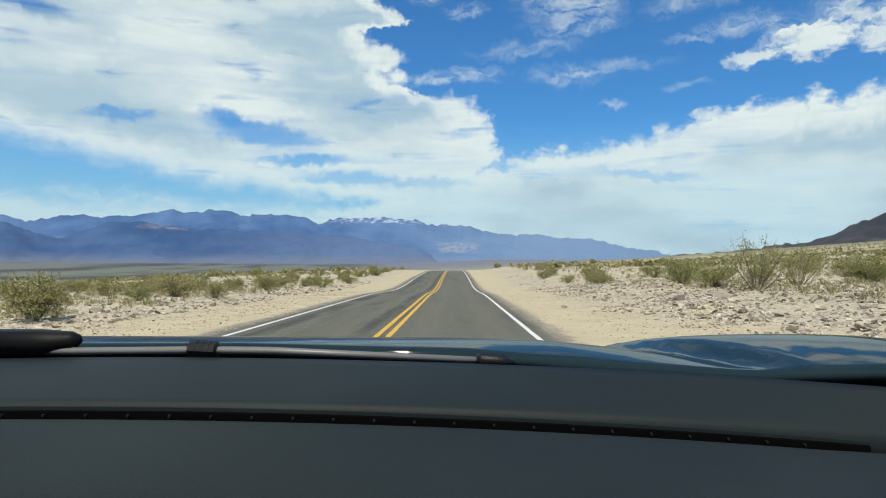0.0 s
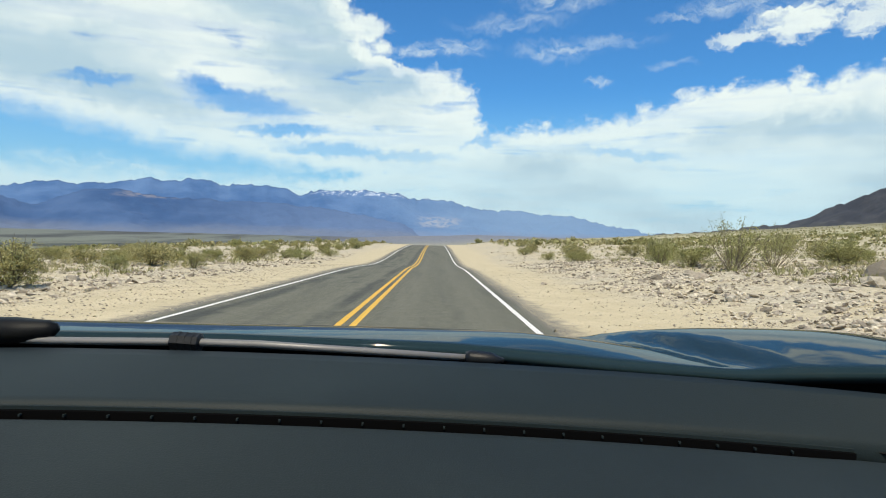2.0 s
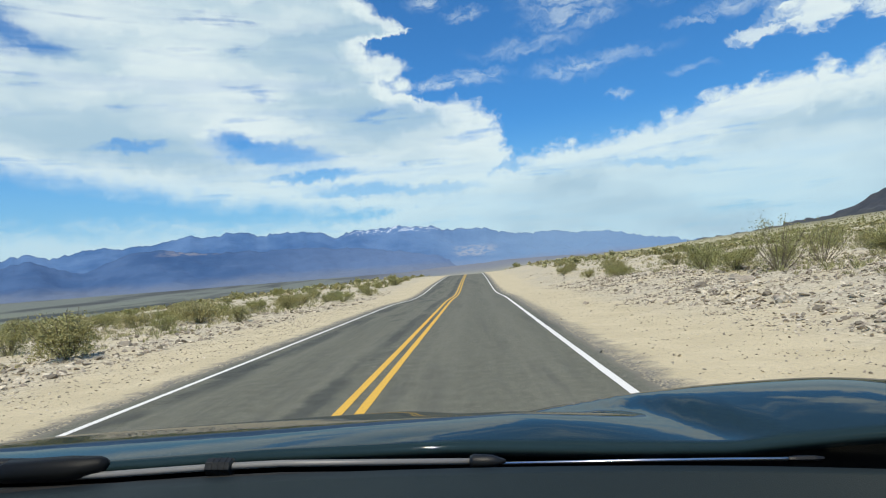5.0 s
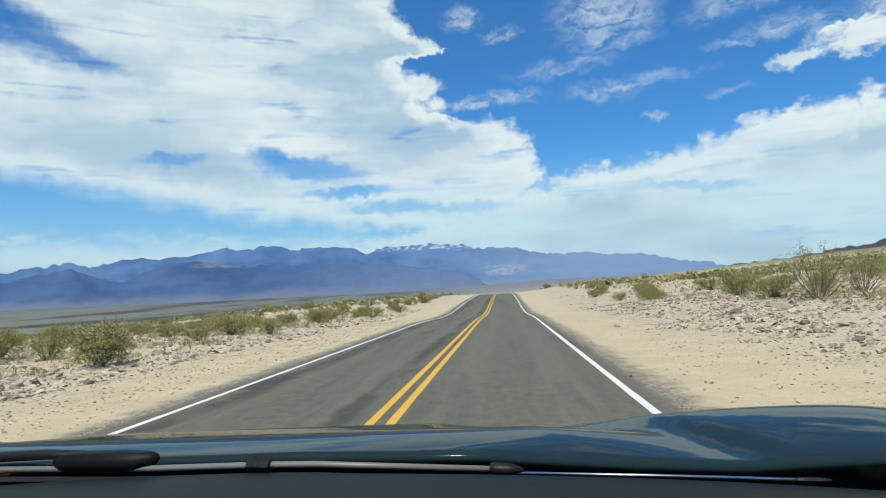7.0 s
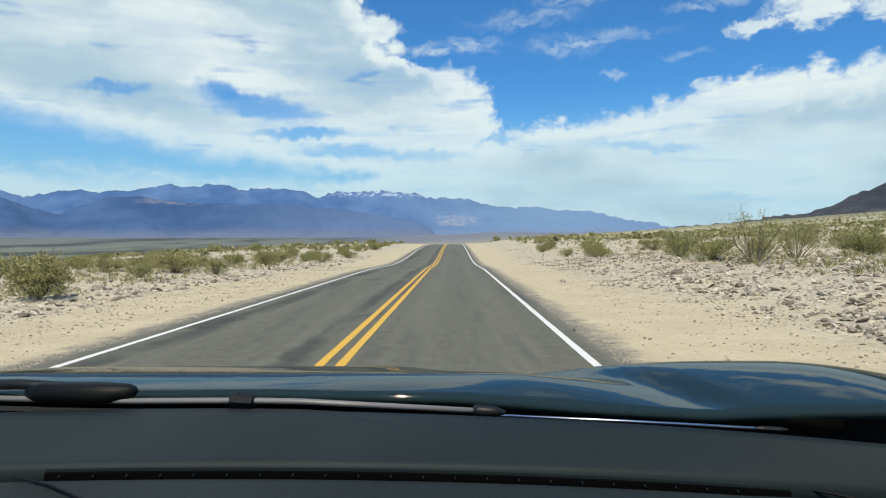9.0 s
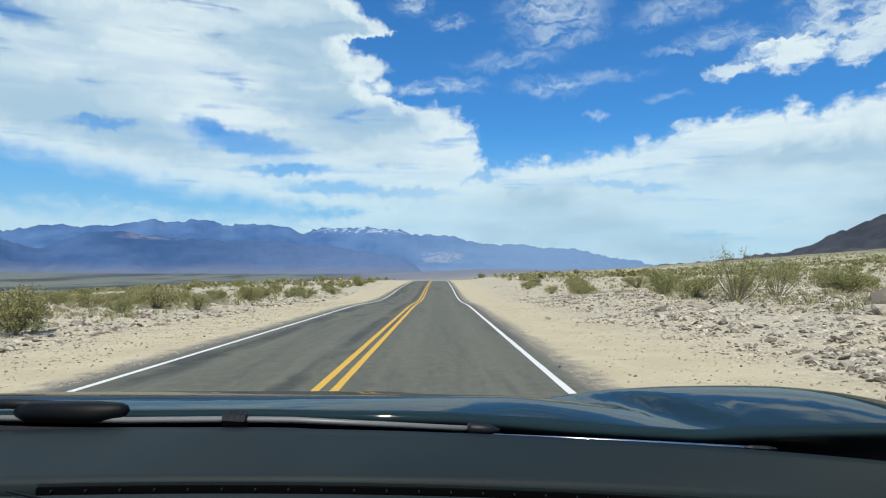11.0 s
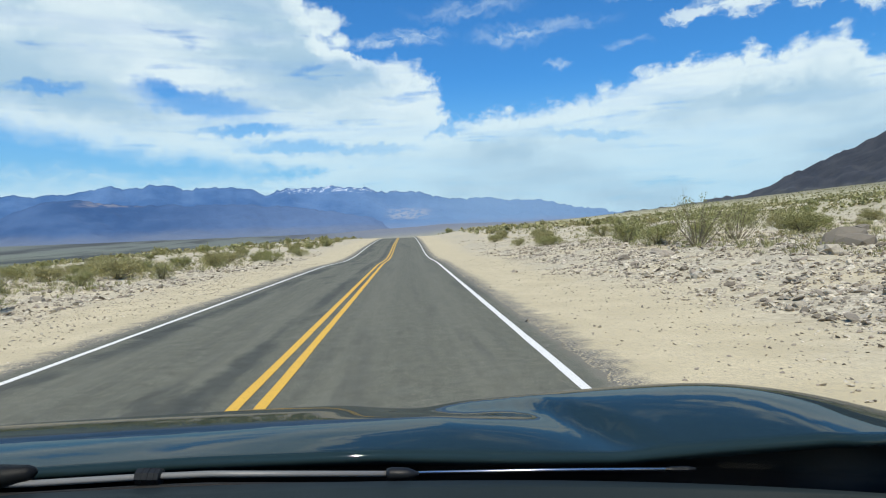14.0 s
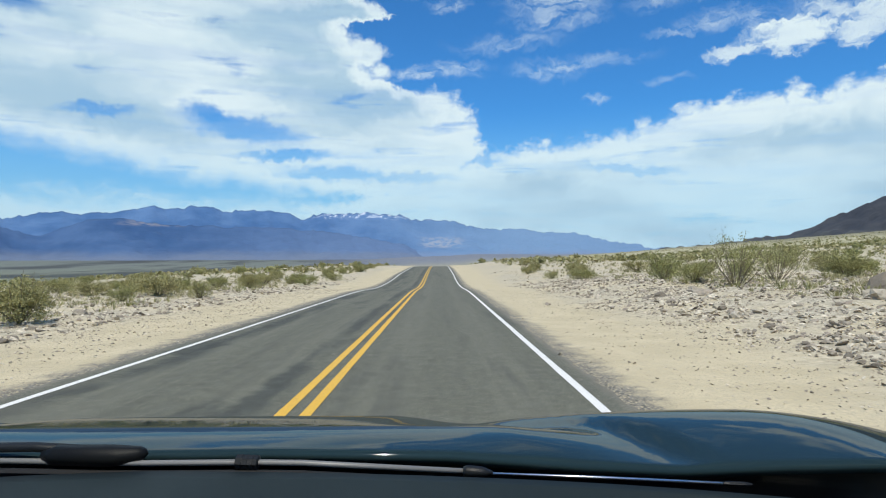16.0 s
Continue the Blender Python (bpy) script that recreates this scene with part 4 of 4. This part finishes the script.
def right_field(r):
    y = 4 + 80 * r.random() ** 1.7
    edge = 6.3 + 1.2 * noise.noise((y * 0.2, 0, 3))
    x = edge + (r.random() ** 1.4) * (9 + 0.75 * y)
    size = 0.03 + 0.2 * r.random() ** 3.6
    heap = noise.noise((x * 0.22, y * 0.16, 12))
    return (x, y, size * (1.1 + 0.5 * heap)) if heap > -0.12 or r.random() < 0.25 else (x + 1.5, y + 2.5, size * 0.6)


def left_field(r):
    y = 5 + 70 * r.random() ** 1.6
    x = -9.3 - 0.9 * noise.noise((y * 0.2, 5, 3)) - (r.random() ** 1.4) * (6 + 0.7 * y)
    return x, y, 0.035 + 0.22 * r.random() ** 3.5


def shoulder_grit(r):
    y = 4 + 36 * r.random() ** 1.5
    x = 2.0 + 4.6 * r.random() ** 0.6 if r.random() < 0.6 else -5.4 - 4.2 * r.random() ** 0.6
    return x, y, 0.014 + 0.05 * r.random() ** 3


def bank_field(r):
    """The dense rubble of the near bank."""
    while True:
        y = 5 + 50 * r.random() ** 1.2
        edge = 5.5 + 1.2 * noise.noise((y * 0.2, 0, 3)) + 0.6 * noise.noise((y * 0.9, 2, 3))
        x = edge + 15 * r.random() ** 1.15
        if r.random() < 0.25 + 0.3 * min(1.0, (x - edge) / 2.5) + 1.1 * noise.noise((x * 0.3, y * 0.2, 12)) + 0.5 * noise.noise((x * 1.1, y * 0.8, 2)):
            return x, y, (0.026 + 0.15 * r.random() ** 4.2) * (0.55 + 0.45 * min(1.0, (x - edge) / 2.0))


def left_litter(r):
    y = 5 + 45 * r.random() ** 1.4
    x = -6.3 - 5.5 * r.random() ** 0.8 - 0.8 * noise.noise((y * 0.3, 5, 3))
    return x, y, 0.02 + 0.06 * r.random() ** 3


loose_stones("loose_stones", "scattered grey and tan stones on the desert slope", 12000, 3, right_field)
loose_stones("bank_rubble", "dense angular grey and tan rubble covering the bank", 40000, 6, bank_field)
loose_stones("gravel_litter", "fine pale gravel strewn over the sandy verge", 6000, 7, left_litter)
loose_stones("loose_stones", "scattered pale stones among the scrub", 16000, 4, left_field)
loose_stones("grit", "small pebbles on the sandy shoulder", 6500, 5, shoulder_grit)


# ---- creosote bushes ----
def bush(seed, stems=26, leaves=1500, spread=0.75, leaf=1.0, thick=1.0, airy=False):
    """A bush one metre high: stems fan out from the foot, small leaves sit in tufts along their upper half."""
    r = random.Random(seed)
    sv, sf, lv, lf = [], [], [], []
    ends = []
    for i in range(stems):
        a, out = r.uniform(0, 6.283), r.uniform(0.15, 1.0) ** 0.8 * spread
        high = r.uniform(0.62, 1.0) * (1.08 - 0.35 * out)
        if r.random() < 0.12:
            high *= 1.22
        pts = []
        bend = r.uniform(0.6, 1.5)
        for k in range(5):
            t = k / 4
            wob = 0.035 * t
            pts.append(Vector((0.05 * math.cos(a) + math.cos(a) * out * t ** bend + r.uniform(-wob, wob), 0.05 * math.sin(a) + math.sin(a) * out * t ** bend + r.uniform(-wob, wob), -0.04 + (high + 0.04) * t)))
        v, f = tube(pts, [thick * w for w in (0.012, 0.010, 0.008, 0.006, 0.003)], 4)
        n = len(sv)
        sv += v
        sf += [tuple(q + n for q in g) for g in f]
        ends.append(pts)
        for twig in range(2):
            p = pts[2].lerp(pts[3], r.random())
            q = p + Vector((r.uniform(-0.2, 0.2), r.uniform(-0.2, 0.2), r.uniform(0.08, 0.26)))
            v, f = tube([p, q], [thick * 0.005, thick * 0.002], 3)
            n = len(sv)
            sv += v
            sf += [tuple(w + n for w in g) for g in f]
            ends.append([p, p.lerp(q, 0.25), p.lerp(q, 0.5), p.lerp(q, 0.75), q])
    for i in range(leaves // (30 if airy else 5)):
        # the low, rounded body of the crown
        a, h = r.uniform(0, 6.283), r.random() ** 0.8
        wide = spread * (0.35 + 0.65 * math.sqrt(max(0.0, 1 - (h * 1.05 - 0.25) ** 2))) * r.random() ** 0.35
        p = Vector((math.cos(a) * wide, math.sin(a) * wide, 0.06 + 0.72 * h)) * (0.86 + 0.28 * noise.noise((math.cos(a) * 2, math.sin(a) * 2, h * 3 + seed)))
        for j in range(3):
            q = p + Vector((r.gauss(0, 0.03), r.gauss(0, 0.03), r.gauss(0, 0.03)))
            d1 = Vector((r.gauss(0, 1), r.gauss(0, 1), r.gauss(0.4, 1))).normalized() * r.uniform(0.03, 0.06) * leaf
            d2 = d1.cross(Vector((r.gauss(0, 1), r.gauss(0, 1), r.gauss(0, 1)))).normalized() * r.uniform(0.010, 0.022) * leaf
            n = len(lv)
            lv += [q, q + d1 * 0.5 + d2, q + d1, q + d1 * 0.5 - d2]
            lf.append((n, n + 1, n + 2, n + 3))
    for i in range(leaves // 8):
        pts = r.choice(ends)
        t = 0.3 + 3.7 * r.random() ** 0.8
        k = min(3, int(t))
        c = pts[k].lerp(pts[k + 1], t - k)
        for j in range(6):
            p = c + Vector((r.gauss(0, 0.05), r.gauss(0, 0.05), r.gauss(0, 0.05)))
            d1 = Vector((r.gauss(0, 1), r.gauss(0, 1), r.gauss(0.3, 1))).normalized() * r.uniform(0.03, 0.06) * leaf
            d2 = d1.cross(Vector((r.gauss(0, 1), r.gauss(0, 1), r.gauss(0, 1)))).normalized() * r.uniform(0.012, 0.024) * leaf
            n = len(lv)
            lv += [p, p + d1 * 0.5 + d2, p + d1, p + d1 * 0.5 - d2]
            lf.append((n, n + 1, n + 2, n + 3))
    return mesh_from("stems", sv, sf, STEM), mesh_from("foliage", lv, lf, LEAF)


BUSHES = [bush(1, 30, 7000, 0.75, 0.8), bush(2, 26, 5200, 0.9, 0.8), bush(3, 34, 7600, 0.7, 0.8), bush(4, 24, 3400, 0.6, 0.8), bush(5, 30, 7000, 1.0, 0.8)]
TALL_BUSH = bush(8, 36, 3000, 0.8, 0.6, 0.5, True)
FAR_BUSHES = [bush(11, 16, 1100, 0.8, 2.0), bush(12, 16, 900, 0.95, 2.0), bush(13, 18, 1200, 0.7, 2.0)]


def plant(x, y, high, meshes, turn, wide=1.0):
    top = new("creosote_bush")
    top.matrix_world = pose(x, y, rough_z(x, y) - 0.02, 0, 0, turn) @ Matrix.Diagonal((high * wide, high * wide, high, 1))
    for name, me in zip(("stems", "foliage"), meshes):
        new(name, me).parent = top
    return tagged(top, "olive-green creosote bush on stony desert ground", "bush", "creosote bushes")


NEAR_BUSHES = [  # x, y, height
    (12.6, 27.5, 2.5), (15.4, 29.5, 2.1), (19.5, 31, 1.4), (13.2, 38, 1.9), (10.8, 49, 1.1), (12.8, 60, 1.3), (9.8, 57, 0.9), (11.0, 75, 1.2),
    (24.5, 41, 1.5), (9.6, 70, 1.0), (14.5, 70, 1.2), (19.0, 62, 1.4),
    (-11.2, 17, 1.35), (-11.6, 31, 1.0), (-14.5, 33, 1.3), (-13.6, 46, 1.3), (-11.4, 55, 1.1),
    (-16.5, 41, 1.0), (-15.0, 20, 1.1), (-12.6, 13, 0.9), (-18.5, 22, 1.2), (-13.9, 28, 0.8), (-22, 30, 1.2), (-21, 44, 1.1), (-15.4, 52, 1.2), (-13.2, 60, 1.1), (-10.8, 66, 1.0), (-12.5, 72, 1.2), (-17.5, 27, 1.0), (-19.5, 36, 1.1),
]
for i, (x, y, high) in enumerate(NEAR_BUSHES):
    plant(x, y, high, TALL_BUSH if high > 2 else BUSHES[i % 5], 47 * i, 0.85 if high > 2 else 1.0 + 0.25 * ((i * 7) % 3) / 2)
rnd = random.Random(21)
placed = [(b[0], b[1]) for b in NEAR_BUSHES]
while len(placed) < 300:
    y = 30 + 260 * rnd.random() ** 1.3
    x = 9.5 + rnd.random() ** 1.2 * (12 + 0.62 * y) if rnd.random() < 0.40 else -11.0 - rnd.random() ** 1.2 * (8 + 0.75 * y)
    if any(abs(x - a) < 1.6 and abs(y - b) < 2.5 for a, b in placed):
        continue
    placed.append((x, y))
    plant(x, y, rnd.uniform(0.55, 1.35), BUSHES[rnd.randrange(5)] if y < 75 else FAR_BUSHES[rnd.randrange(3)], rnd.uniform(0, 360), rnd.uniform(0.9, 1.3))


# far scrub: one sheet of small tufts
def far_scrub(count, seed):
    r = random.Random(seed)
    verts, faces = [], []
    for i in range(count):
        y = 90 + 900 * r.random() ** 1.6
        x = 10 + r.random() * (0.75 * y) if r.random() < 0.62 else -12 - r.random() * min(0.8 * y, 240)
        z, s = rough_z(x, y), r.uniform(0.5, 1.3)
        for k in range(9):
            a, t = r.uniform(0, 6.283), r.uniform(0.2, 0.6) * s
            c = Vector((x + math.cos(a) * 0.5 * s * r.random(), y + math.sin(a) * 0.5 * s * r.random(), z + 0.1 + 0.5 * s * r.random()))
            u = Vector((r.gauss(0, 1), r.gauss(0, 1), r.gauss(0, 0.6))).normalized() * t * 0.6
            w = u.cross(Vector((r.gauss(0, 1), r.gauss(0, 1), r.gauss(0, 1)))).normalized() * t * 0.45
            n = len(verts)
            verts += [c - u, c + w, c + u, c - w]
            faces.append((n, n + 1, n + 2, n + 3))
    ob = piece("far_scrub", verts, faces, STRAW)
    return tagged(ob, "distant olive and straw-coloured desert scrub", "scrub", kind="stuff")


far_scrub(6000, 8)


def low_scrub(count, seed):
    """Knee-high straw and green tufts between the bushes."""
    r = random.Random(seed)
    verts, faces = [], []
    for i in range(count):
        y = 13 + 250 * r.random() ** 1.7
        x = 11 + r.random() * (8 + 0.7 * y) if r.random() < 0.5 else -11.5 - r.random() * (6 + 0.8 * y)
        if noise.noise((x * 0.09, y * 0.06, 31)) < r.uniform(-0.35, 0.15):
            continue
        z, s = rough_z(x, y), r.uniform(0.10, 0.26) * (1 + y / 130)
        for k in range(14):
            a, out = r.uniform(0, 6.283), r.random() * s * 0.8
            foot = Vector((x + math.cos(a) * out * 0.5, y + math.sin(a) * out * 0.5, z))
            tip = foot + Vector((math.cos(a) * out, math.sin(a) * out, s * r.uniform(0.5, 1.0)))
            w = Vector((-math.sin(a), math.cos(a), 0)) * s * (0.03 + 0.06 * min(1.0, y / 120)) + Vector((0, 0, s * 0.04))
            mid = foot.lerp(tip, 0.55)
            n = len(verts)
            verts += [foot, mid + w, tip, mid - w]
            faces.append((n, n + 1, n + 2, n + 3))
    ob = piece("low_scrub", verts, faces, STRAW)
    return tagged(ob, "low straw-coloured and olive tufts between the bushes", "scrub", kind="stuff")


low_scrub(14000, 9)
